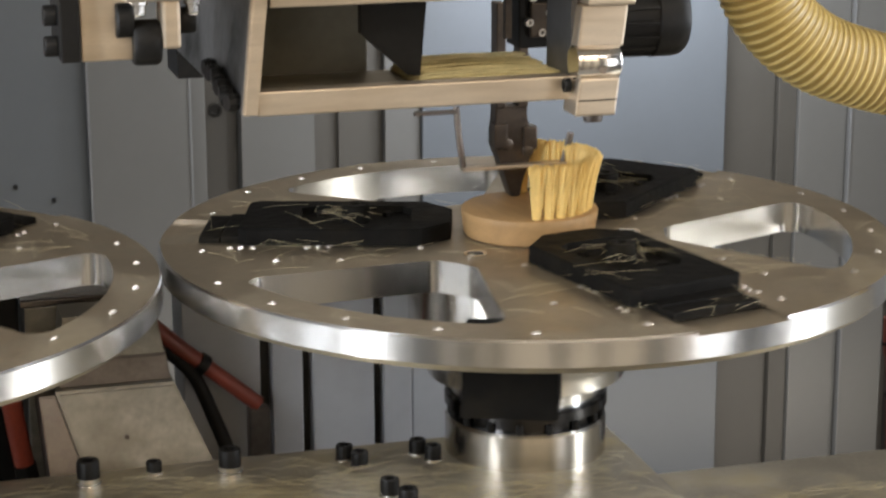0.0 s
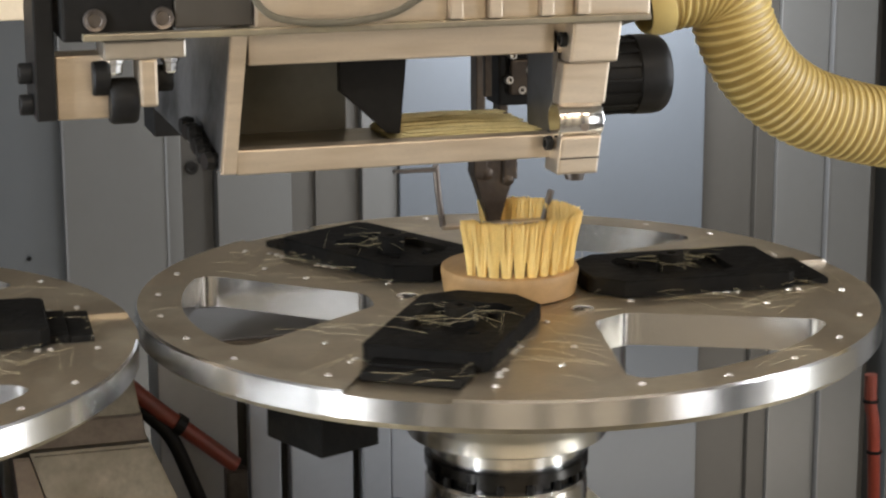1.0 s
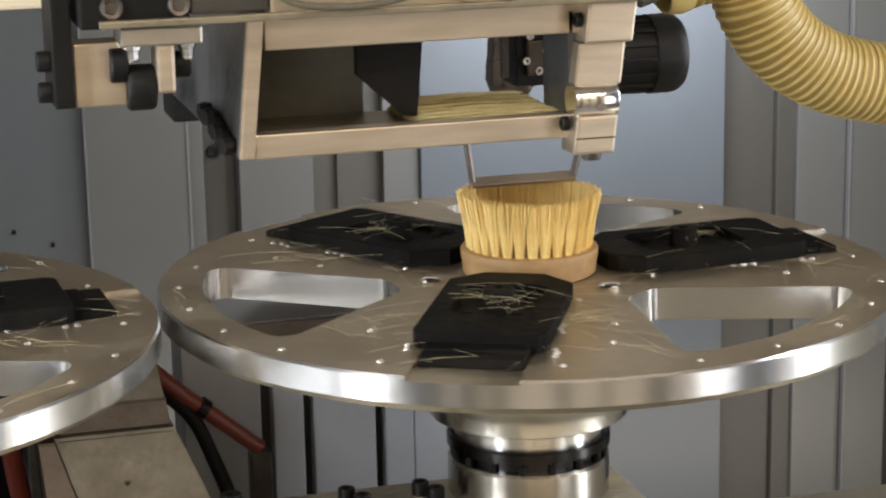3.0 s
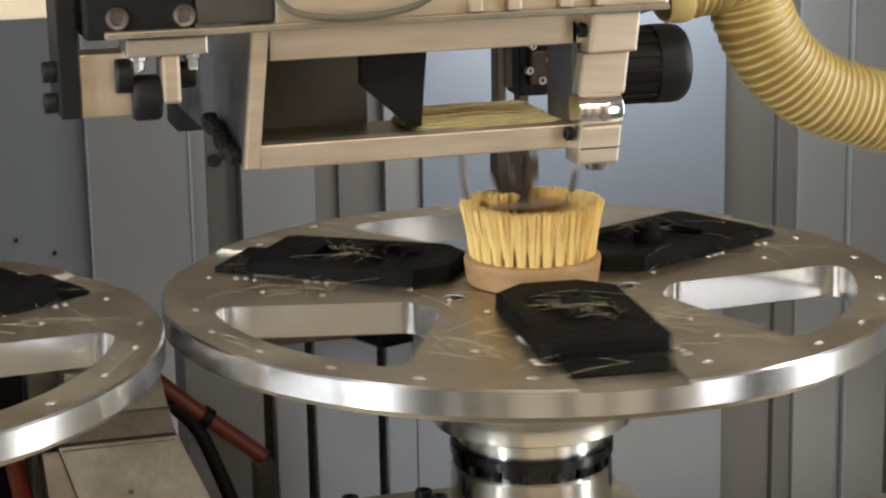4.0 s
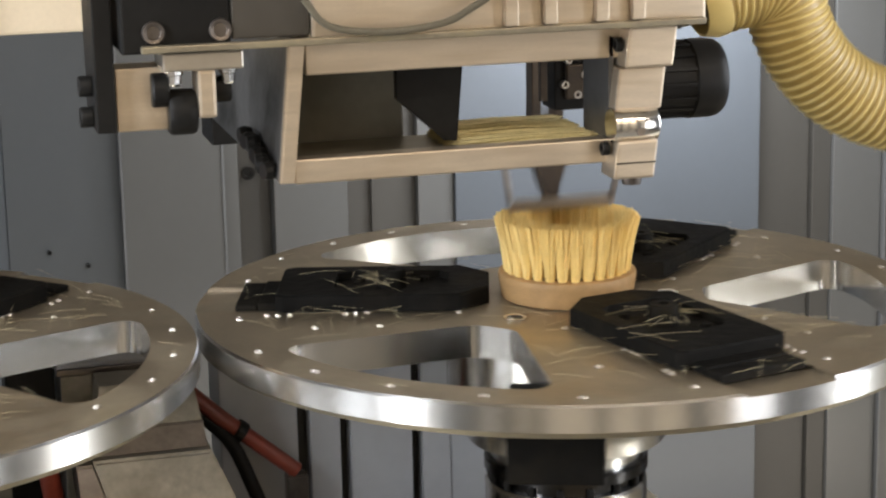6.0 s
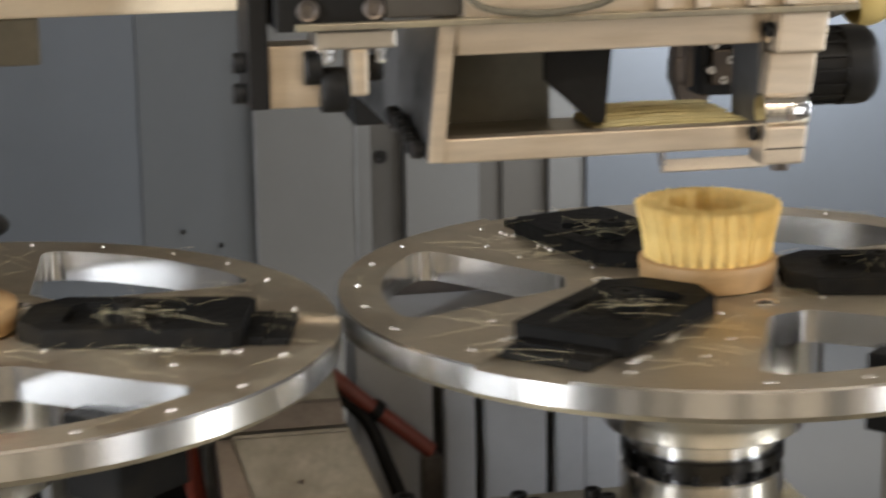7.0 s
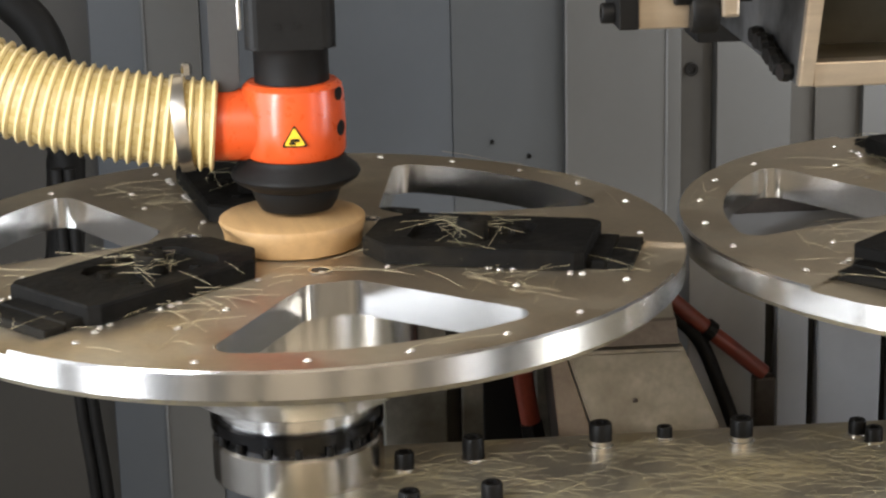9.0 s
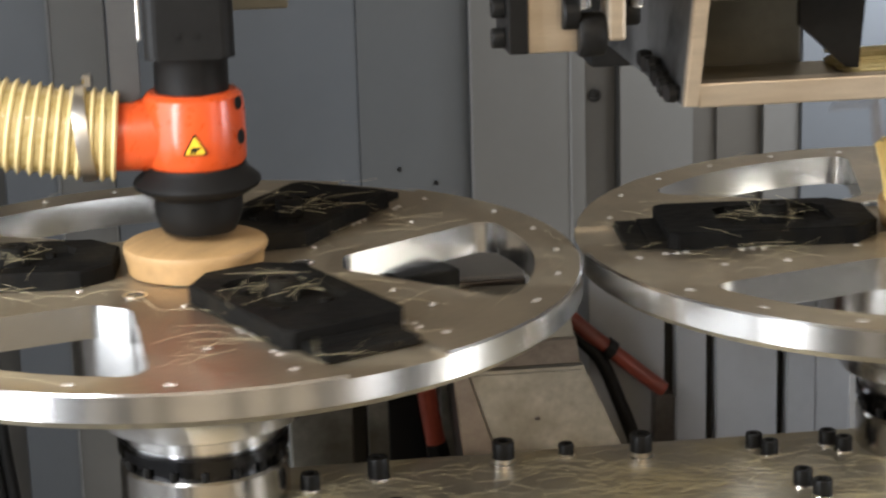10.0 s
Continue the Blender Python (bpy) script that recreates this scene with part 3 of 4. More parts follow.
def clamp_meshes():
    """A clamp jaw along +x: body with a sunk pocket, stepped tongue and knob."""
    b = bmesh.new()
    outer = [(0.043, -0.017), (0.059, -0.034), (0.157, -0.034), (0.162, -0.030), (0.162, 0.030), (0.157, 0.034), (0.059, 0.034), (0.043, 0.017)]
    inner = [(0.066, -0.014), (0.072, -0.022), (0.122, -0.022), (0.130, -0.016), (0.130, 0.016), (0.122, 0.022), (0.072, 0.022), (0.066, 0.014)]
    lip = [(0.1025 + (x - 0.1025) * 0.984, y * 0.966) for x, y in outer]
    loops = [[b.verts.new((x, y, z)) for x, y in line] for line, z in ((outer, 0.0005), (outer, 0.0092), (lip, 0.0103), (inner, 0.0103), (inner, 0.0062))]
    for lo, hi in zip(loops, loops[1:]):
        for k in range(8):
            b.faces.new((lo[k], lo[(k + 1) % 8], hi[(k + 1) % 8], hi[k]))
    b.faces.new(loops[-1])
    b.faces.new(loops[0][::-1])
    for x, y, r in ((0.118, -0.013, 0.0035), (0.118, 0.013, 0.0035), (0.080, 0.013, 0.0030), (0.080, -0.013, 0.0030)):
        add_lathe(b, [(0, 0.0062), (r, 0.0062), (r * 0.9, 0.0088), (0, 0.0088)], 10, pose(x, y, 0))
    t = bmesh.new()
    add_box(t, 0.150, 0.1725, -0.0262, 0.0262, -0.0018, 0.0042, 0.0012)
    add_box(t, 0.1727, 0.1850, -0.0262, 0.0262, -0.0018, 0.0032, 0.0010)
    k = bmesh.new()
    add_lathe(k, [(0, 0.0062), (0.0084, 0.0062), (0.0080, 0.0158), (0.0072, 0.0168), (0.003, 0.0168), (0.003, 0.0135), (0, 0.0135)], 24, pose(0.098, 0, 0))
    return b, t, k


def fibres(bm, rng, count, spread, length, thick):
    """Loose straight clippings lying about the origin."""
    for _ in range(count):
        a, l = rng.uniform(0, 2 * math.pi), length * rng.uniform(0.4, 1.2)
        x, y = rng.gauss(0, spread), rng.gauss(0, spread)
        z0, z1 = rng.uniform(0.0005, 0.003), rng.uniform(0.0005, 0.006)
        d = Vector((math.cos(a) * l / 2, math.sin(a) * l / 2, 0))
        p, bend = Vector((x, y, 0)), Vector((-d.y, d.x, 0)) * rng.uniform(-0.012, 0.012)
        add_tube(bm, [p - d + Vector((0, 0, z0)), p + bend + Vector((0, 0, (z0 + z1) / 2 + 0.0008)), p + d + Vector((0, 0, z1))], thick, 4, cap=False)
    return bm


def turntable(x, seed):
    rng = random.Random(seed)
    ob = thing("turntable", pose(x, 0, ZP), "round milled aluminium turntable with three pockets, dusted with clippings", "turntable", "turntables")
    disc = new("disc", DISC)
    disc.parent = ob
    # small screws and dowels in the face
    sm = bmesh.new()
    add_lathe(sm, [(0, 0), (0.0020, 0), (0.0019, 0.0004), (0.0016, 0.0007), (0.0010, 0.0007), (0.0009, 0.0003), (0, 0.0003)], 12)
    first = part("screw", sm, SCREW, ob, "small bright screw", pose(0.192 * math.cos(0.6), 0.192 * math.sin(0.6), 0.0002))
    spots = []
    for k in range(3):
        for a, r in ((34, 0.197), (48, 0.197), (62, 0.197), (76, 0.197), (90, 0.197), (13.5, 0.186), (107, 0.190), (17.5, 0.116), (16.8, 0.122), (16.2, 0.128), (13.6, 0.158), (13.2, 0.164), (12.8, 0.170),
                     (103.5, 0.118), (104.3, 0.124), (105, 0.130), (106.5, 0.160), (107, 0.166), (25, 0.152), (31, 0.120), (32, 0.070), (88, 0.072), (60, 0.062), (95, 0.146)):
            spots.append((a + 120 * k + rng.uniform(-0.6, 0.6), r))
    for a, r in spots[1:]:
        s = first.copy()
        scene.collection.objects.link(s)
        s.matrix_basis = pose(r * math.cos(radians(a)), r * math.sin(radians(a)), 0.0002)
    for k in range(3):
        hb = bmesh.new()
        a = radians(60 + 120 * k)
        add_lathe(hb, [(0.0048, 0.0004), (0.0064, 0.0006), (0.0064, 0.0), (0.0048, -0.0002)], 20, pose(0.058 * math.cos(a), 0.058 * math.sin(a), 0.0004), closed=True)
        add_lathe(hb, [(0, 0.0003), (0.0048, 0.0003)], 20, pose(0.058 * math.cos(a), 0.058 * math.sin(a), 0.0002), mi=1)
        part("bush", hb, [BRIGHT, BLACK], ob, "bright bored bush")
    box = bmesh.new()
    add_box(box, 0.112, 0.150, -0.025, 0.025, -0.061, -TH - 0.0002, 0.0015)
    part("valve_block", box, PAD, ob, "black block under the disc", Matrix.Rotation(radians(-34), 4, "Z"))
    for k in range(3):
        jaw = new("clamp_jaw")
        jaw.parent, jaw.matrix_basis = ob, Matrix.Rotation(radians(120 * k), 4, "Z")
        jaw["label"] = "black clamp jaw littered with clippings"
        b, t, kn = clamp_meshes()
        part("body", b, PAD, jaw)
        part("tongue", t, PAD, jaw)
        part("knob", kn, PAD, jaw, smooth=True)
        f = bmesh.new()
        fibres(f, rng, 16, 0.010, 0.028, 0.000062)
        fibres(f, rng, 8, 0.018, 0.034, 0.000062)
        bmesh.ops.transform(f, matrix=pose(0.102, 0, 0.0100), verts=f.verts)
        tagged(part("straw_litter", f, STRAW, jaw, "pale bristle clippings"), kind="stuff")
    f = bmesh.new()
    for k in range(3):
        for a0, r0, n, sp in ((25, 0.13, 38, 0.022), (95, 0.14, 34, 0.024), (60, 0.062, 20, 0.016), (60, 0.192, 30, 0.024), (0, 0.19, 14, 0.018)):
            g = bmesh.new()
            fibres(g, rng, n, sp * 1.15, 0.034, 0.000068)
            a = radians(a0 + 120 * k)
            for v in g.verts:
                v.co += Vector((r0 * math.cos(a), r0 * math.sin(a), 0.0002))
            tmp = bpy.data.meshes.new("t")
            g.to_mesh(tmp)
            g.free()
            f.from_mesh(tmp)
            bpy.data.meshes.remove(tmp)
    # drop what would hang in the pockets or past the rim
    def bad(v):
        r, a = math.hypot(v.co.x, v.co.y), (math.degrees(math.atan2(v.co.y, v.co.x)) % 120) - 60
        return r > 0.203 or r < 0.046 or (0.076 < r < 0.186 and abs(a) < 12 + (r - 0.08) * 155)
    doomed = set()
    for v in f.verts:
        if bad(v):
            doomed.add(v)
    grow = True
    while grow:
        more = {w for v in doomed for e in v.link_edges for w in e.verts} - doomed
        doomed |= more
        grow = bool(more)
    bmesh.ops.delete(f, geom=list(doomed), context="VERTS")
    tagged(part("straw_litter", f, STRAW, ob, "pale bristle clippings"), kind="stuff")
    return ob


table_r = turntable(RX, 3)
table_l = turntable(LX, 8)


# ---------------------------------------------------------------- brush blocks
def block_mesh(scooped):
    """Round beech block with a soft upper edge; the scooped one has a crowned top and two finger grips."""
    b = bmesh.new()
    prof = [(0, 0.0006), (0.0368, 0.0006), (0.0376, 0.0014), (0.0381, 0.0060), (0.0386, 0.0092), (0.0390, 0.0118), (0.0391, 0.0138), (0.0387, 0.0151), (0.0376, 0.0158)]
    prof += [(0.030, 0.0170), (0.020, 0.0180), (0.010, 0.0185), (0, 0.0186)] if scooped else [(0, 0.0160)]
    add_lathe(b, prof, 72)
    if scooped:
        for v in b.verts:
            a, r = math.degrees(math.atan2(v.co.y, v.co.x)), math.hypot(v.co.x, v.co.y)
            if r > 0.02 and v.co.z < 0.0125:
                off = min(abs((a - 100 + 180) % 360 - 180), abs((a + 80 + 180) % 360 - 180))
                deep = 0.0105 * math.exp(-((off / 19.0) ** 2)) * min(1.0, (0.0125 - v.co.z) / 0.0075)
                v.co.x *= 1 - deep / r
                v.co.y *= 1 - deep / r
    return b


def block(x, scooped, label):
    return tagged(part("brush_block", block_mesh(scooped), WOOD, None, "", pose(x, 0, ZP), smooth=True), label, "brush block", "brush blocks")


block_r = block(RX + 0.0015, False, "round beech brush block on the turntable, filling with tufts")
block_l = block(LX, True, "bare round beech block with finger grips on the turntable")


def tuft_mesh(seed, lean, length):
    """One tuft: fine tapered bristles fanning outward along +x."""
    rng = random.Random(seed)
    b = bmesh.new()
    for _ in range(130):
        a, q = rng.uniform(0, 2 * math.pi), math.sqrt(rng.random())
        x, y = 0.0019 * q * math.cos(a), 0.0022 * q * math.sin(a)
        l = length * rng.uniform(0.95, 1.03)
        ox = lean * l + x * 1.2 + rng.gauss(0, 0.0006)
        oy = y * 1.5 + rng.gauss(0, 0.0006)
        add_tube(b, [(x, y, -0.0012), (x + ox * 0.4, y + oy * 0.5, l * 0.5), (x + ox, y + oy, l)], 0.00042, 4, cap=False)
    return b


TUFTS = []
OUTER, INNER = 30, 22
BT = 0.0160
protos = {}
for ring, (n, r, lean) in enumerate(((OUTER, 0.0336, 0.085), (INNER, 0.0262, 0.05))):
    for k in range(n):
        a = 360.0 * k / n
        v = (k * 5) % 6
        if (ring, v) not in protos:
            ob = part("tuft", tuft_mesh(50 + v + 10 * ring, lean, 0.0300), BRISTLE, block_r, "tuft of yellow bristles")
            protos[ring, v] = ob
        else:
            ob = protos[ring, v].copy()
            scene.collection.objects.link(ob)
        seat = (r * math.cos(radians(a)), r * math.sin(radians(a)), BT, a)
        ob.matrix_basis = pose(*seat[:3], 0, 0, a)
        TUFTS.append((ring, a, ob, seat))

# ---------------------------------------------------------------- tufting head
FY = -0.204
head = thing("tufting_station", pose(0, 0, 0), "bare aluminium tufting head frame holding bundled bristles", "machine")
XA, XB = -0.1885, -0.040


def bar(name, x0, x1, y0, y1, z0, z1, mat=BARE, bev=0.0008, label="", m=None):
    b = bmesh.new()
    add_box(b, x0, x1, y0, y1, z0, z1, bev, m)
    return part(name, b, mat, head, label)


bar("bottom_rail", XA, XB, FY, FY + 0.010, 0.2415, 0.2525)
bar("top_rail", -0.1822, -0.0345, FY, FY + 0.010, 0.2895, 0.3035)
bar("bottom_shelf", XA, XB, FY + 0.010, FY + 0.075, 0.2415, 0.2465, DUSTED_DULL)
bar("top_shelf", -0.1822, -0.0345, FY + 0.010, FY + 0.075, 0.298, 0.3035)
XZ = Matrix(((1, 0, 0, 0), (0, 0, 1, 0), (0, 1, 0, 0), (0, 0, 0, 1)))
ENDP = [(-0.1955, 0.2425), (XA - 0.0005, 0.2425), (-0.1825, 0.3035), (-0.1895, 0.3035)]
b = bmesh.new()
add_prism(b, ENDP, FY - 0.002, FY + 0.004, 0.0006, XZ)
part("end_plate", b, BARE, head)
b = bmesh.new()
add_prism(b, [(x + 0.0003, z) for x, z in ENDP], FY + 0.0042, FY + 0.20, 0.0006, XZ)
part("side_sheet", b, SMEARED, head, "grey oil-smeared side sheet")
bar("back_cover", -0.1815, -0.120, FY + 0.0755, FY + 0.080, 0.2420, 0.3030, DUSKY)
# black divider with a slanted foot
b = bmesh.new()
add_prism(b, [(-0.137, 0.297), (-0.137, 0.2735), (-0.1145, 0.2530), (-0.1085, 0.2525), (-0.1045, 0.297)], 0, 0.004, 0.0005, Matrix(((1, 0, 0, 0), (0, 0, 1, FY + 0.020), (0, 1, 0, 0), (0, 0, 0, 1))))
part("divider", b, BLACK, head, "black angled divider plate")
# right bracket in stacked blocks
for nm, x0, x1, y0, z0, z1 in (("bracket_top", -0.0375, -0.0145, -0.012, 0.2860, 0.3045), ("bracket_middle", -0.0412, -0.0188, -0.0085, 0.2665, 0.2857), ("bracket_clamp", -0.0432, -0.0237, -0.0125, 0.2355, 0.2530)):
    b = bmesh.new()
    add_box(b, x0, x1, FY + y0, FY + 0.006, z0, z1, 0.0012)
    for v in b.verts:
        v.co.x += (v.co.z - (z0 + z1) / 2) * 0.12
    part(nm, b, BARE, head, "bare aluminium bracket block")
b = bmesh.new()
add_lathe(b, [(0, 0), (0.0078, 0), (0.0082, 0.0006), (0.0082, 0.0206), (0.0078, 0.0212), (0, 0.0212)], 40, pose(-0.0432, FY - 0.0050, 0.2595, 0, 90, 0))
part("bracket_hub", b, BRIGHT, head, "polished round hub", smooth=True)
b = bmesh.new()
add_lathe(b, [(0, 0), (0.0019, 0), (0.0019, 0.0008), (0, 0.0008)], 16, pose(-0.0315, FY - 0.0128, 0.2570, 75, 0, 0))
part("pin_hole", b, DARKSTEEL, head)
b = bmesh.new()
add_box(b, -0.0430, -0.0240, FY - 0.0131, FY - 0.0124, 0.2427, 0.2432)
part("split_line", b, BLACK, head)
b = bmesh.new()
add_box(b, -0.0425, -0.0398, FY, FY + 0.035, 0.2420, 0.3000, 0.0005)
part("bracket_cheek", b, SMEARED, head, "grey cheek plate")
for x, z in ((-0.0440, 0.2490), (-0.0375, 0.2960)):
    b = bmesh.new()
    add_bolt(b, 0.0034, 0.003, pose(x - 0.0002, FY - 0.004, z, 0, -90, 0))
    part("screw", b, BLACK, head)
b = bmesh.new()
add_lathe(b, [(0, 0), (0.0042, 0), (0.0048, 0.003), (0.0048, 0.006), (0, 0.006)], 20, pose(-0.0320, FY - 0.002, 0.2312))
part("stop_screw", b, DARKSTEEL, head, smooth=True)
# black motor end behind the bracket
b = bmesh.new()
add_lathe(b, [(0, 0), (0.0130, 0.0002), (0.0165, 0.0012), (0.0180, 0.0032), (0.0186, 0.0070), (0.0186, 0.0165), (0.0176, 0.0172), (0.0172, 0.0174), (0.0172, 0.046), (0, 0.046)], 48, pose(0.0180, FY + 0.016, 0.2755, 0, -90, 0))
motor = part("motor", b, BLACK, head, "black finned motor with a round end cap", smooth=True)
for k in range(16):
    b = bmesh.new()
    add_box(b, -0.028, 0.0008, -0.0009, 0.0009, 0.0168, 0.0184, 0.0003, pose(0, FY + 0.016, 0.2755) @ Matrix.Rotation(radians(22.5 * k), 4, "X"))
    part("fin", b, BLACK, motor)
# bundle of bristle stock on the shelf
b = bmesh.new()
rng = random.Random(5)
for _ in range(420):
    y, z = rng.uniform(FY + 0.011, FY + 0.070), 0.2468 + rng.random() ** 1.5 * 0.0065
    x0, x1 = -0.107 + rng.uniform(-0.004, 0.003), -0.0435 + rng.uniform(-0.004, 0.001)
    add_tube(b, [(x0, y, z), ((x0 + x1) / 2, y + rng.uniform(-0.001, 0.001), z + rng.uniform(0, 0.0012)), (x1, y, z + rng.uniform(-0.0005, 0.0005))], 0.0004, 4, cap=False)
tagged(part("bristle_stock", b, STOCK, head, "stack of cut yellow bristles"), kind="stuff")
b = bmesh.new()
for k in range(26):
    x = -0.102 + k * 0.0022
    add_tube(b, [(x, FY + 0.016, 0.2972), (x + 0.0002, FY + 0.014, 0.2942)], 0.0007, 5)
part("brush_strip", b, STOCK, head, "fringe of bristles under the top rail")
# guide rods and gripper carrier seen through the opening
for x, w in ((-0.0263, 0.0019),):
    bar("guide_rod", x - w, x + w, -0.060, -0.056, 0.247, 0.33, TOOLSTEEL, 0.0003)
bar("carrier", -0.0212, 0.0032, -0.062, -0.040, 0.2420, 0.33, BLACK, 0.001, "black gripper carrier")
bar("carrier_rib", -0.0160, -0.0020, -0.0655, -0.0622, 0.2480, 0.2665, TOOLSTEEL, 0.0012)
for x, z in ((-0.0145, 0.2690), (-0.0095, 0.2505), (-0.0055, 0.2610), (-0.0165, 0.2560), (-0.0035, 0.2720)):
    b = bmesh.new()
    add_bolt(b, 0.0022, 0.004, pose(x, -0.0622, z, 90, 0, 0))
    part("screw", b, SCREW, head)
# top housing above the frame
bar("top_housing", -0.1815, 0.000, FY - 0.012, FY + 0.085, 0.3062, 0.36, BARE, 0.0015, "cast aluminium top housing")
bar("top_lip", -0.255, -0.002, FY - 0.018, FY - 0.0125, 0.3050, 0.3080, DUSTED_DULL, 0.0006)
for x in (-0.093, -0.075, -0.051, -0.034):
    bar("web", x - 0.003, x + 0.003, FY - 0.0175, FY - 0.0125, 0.3085, 0.34, BARE, 0.0006)
b = bmesh.new()
add_tube(b, spline([(-0.186, FY - 0.020, 0.325), (-0.175, FY - 0.020, 0.313), (-0.150, FY - 0.020, 0.3095), (-0.125, FY - 0.020, 0.312), (-0.112, FY - 0.020, 0.318), (-0.10, FY - 0.020, 0.325)], 30), 0.0016, 10)
part("cable", b, DUSKY, head, "thin grey cable", smooth=True)

# cam follower unit beside the head
unit = thing("follower_unit", pose(0, 0, 0), "cam follower with black rollers and bright screws beside the head", "cam follower")


def ubar(name, x0, x1, y0, y1, z0, z1, mat, bev=0.0008, label=""):
    b = bmesh.new()
    add_box(b, x0, x1, y0, y1, z0, z1, bev)
    return part(name, b, mat, unit, label)


ubar("side_plate", -0.2735, -0.2650, FY, FY + 0.04, 0.2695, 0.36, BLACK)
ubar("lever", -0.2645, -0.2420, FY + 0.004, FY + 0.022, 0.2690, 0.2965, BARE)
ubar("clamp_body", -0.2625, -0.2160, FY - 0.010, FY + 0.030, 0.3040, 0.36, RUBBER, 0.0012, "black clamp body")
ubar("saddle", -0.2455, -0.2105, FY - 0.008, FY + 0.018, 0.2955, 0.3035, SCREW, 0.001, "bright saddle plate")
ubar("finger", -0.2305, -0.2225, FY - 0.006, FY + 0.012, 0.2745, 0.2955, BARE, 0.0015)
ubar("rear_block", -0.1760, -0.1405, 0.11, 0.15, 0.2045, 0.3100, BLACK)
ubar("cover_plate", -0.2155, -0.1822, FY - 0.011, FY - 0.004, 0.3085, 0.36, DARKPANEL, 0.0008, "brown oily cover plate")
for x0, x1, r, z in ((-0.2495, -0.2420, 0.0075, 0.2865), (-0.2425, -0.2305, 0.0100, 0.2765), (-0.2220, -0.2150, 0.0058, 0.2855)):
    b = bmesh.new()
    w = x1 - x0
    add_lathe(b, [(0, 0), (r * 0.9, 0), (r, w * 0.12), (r, w * 0.88), (r * 0.9, w), (0, w)], 32, pose(x0, FY + 0.004, z, 0, 90, 0))
    part("roller", b, RUBBER, unit, "black roller", smooth=True)
for x in (-0.2400, -0.2165):
    b = bmesh.new()
    add_lathe(b, [(0, 0), (0.0024, 0), (0.0030, 0.001), (0.0030, 0.0045), (0.0040, 0.005), (0.0040, 0.0075), (0, 0.0075)], 8, pose(x, FY - 0.001, 0.2885))
    part("nut", b, BRIGHT, unit, "bright hex nut")
for z in (0.2750, 0.2885):
    b = bmesh.new()
    add_bolt(b, 0.0046, 0.0055, pose(-0.2738, FY + 0.014, z, 0, -90, 0))
    part("screw", b, BLACK, unit, smooth=True)
for x, z in ((-0.2490, 0.3130), (-0.2205, 0.3130)):
    b = bmesh.new()
    add_lathe(b, [(0, 0.0003), (0.0028, 0.0003), (0.0032, 0.0010), (0.0046, 0.0014), (0.0050, 0.0006), (0.0050, 0), (0, 0)], 20, pose(x, FY - 0.0102, z, 90, 0, 0))
    part("screw", b, DARKSTEEL, unit, "recessed steel screw", smooth=True)
rng = random.Random(2)
g = bmesh.new()
for k in range(8):
    add_lathe(g, [(0, -0.003), (0.0036, -0.003), (0.0044, 0), (0.0036, 0.003), (0, 0.003)], 12, pose(-0.1985 + rng.uniform(-0.0006, 0.0006), FY + 0.012 + k * 0.0075, 0.2455 + k * 0.0012 + rng.uniform(-0.001, 0.001), rng.uniform(-20, 20), 90, 0))
part("chain", g, BLACK, unit, "oily black drive chain")
cross = thing("cross_beam", pose(0, 0, 0), "cream painted beam across the enclosure", "beam")
b = bmesh.new()
add_box(b, -1.2, -0.246, 0.075, 0.13, 0.2795, 0.345, 0.002)
part("beam", b, CREAM, cross)
b = bmesh.new()
add_box(b, -0.402, -0.357, 0.078, 0.10, 0.2530, 0.2793, 0.0015)
part("lug", b, DUSKY, cross, "dusty brown lug")
arm = thing("cable_loop", pose(0, 0, 0), "thick black hose looping in front of the back panels", "hose")
b = bmesh.new()
add_tube(b, spline([(-0.70, 0.5, 0.26), (-0.64, 0.5, 0.20), (-0.600, 0.5, 0.158), (-0.588, 0.5, 0.09), (-0.592, 0.5, 0.0), (-0.60, 0.5, -0.04)], 40), 0.015, 16)
part("sheath", b, RUBBER, arm, smooth=True)

# ---------------------------------------------------------------- suction hoses
big = thing("suction_hose", pose(0, 0, 0), "large cream ribbed suction hose curving down into the enclosure", "hose", "suction hoses")
ctrl = [(0.0499, -0.1, 0.303), (0.0591, -0.1, 0.305), (0.0763, -0.1, 0.3053), (0.0885, -0.1, 0.2976), (0.0954, -0.1, 0.2784), (0.1062, -0.1, 0.2602), (0.123, -0.1, 0.2445), (0.1447, -0.1, 0.2334), (0.1845, -0.1, 0.2225), (0.235, -0.10, 0.2165), (0.33, -0.10, 0.212)]
b = bmesh.new()
add_tube(b, spline(ctrl, 900), 0.0207, 28, rib=0.0010, pitch=0.0044)
part("hose", b, [HOSE, HOSE_PALE], big, smooth=True)
b = bmesh.new()
add_lathe(b, [(0.0200, -0.002), (0.0216, -0.002), (0.0216, 0.003), (0.0190, 0.010), (0.0180, 0.010)], 36, look((0.0499, -0.1, 0.303), (0.0591, -0.1, 0.305)), closed=True)
part("cuff", b, HOSE_PALE, big, "moulded cuff at the upper end", smooth=True)
b = bmesh.new()
add_lathe(b, [(0, -0.004), (0.0105, -0.004), (0.0110, 0.002), (0.0110, 0.022), (0, 0.022)], 28, look((0.0499, -0.1, 0.303), (0.0591, -0.1, 0.305)))
part("pipe_stub", b, SHEET, big, "dull metal pipe stub", smooth=True)

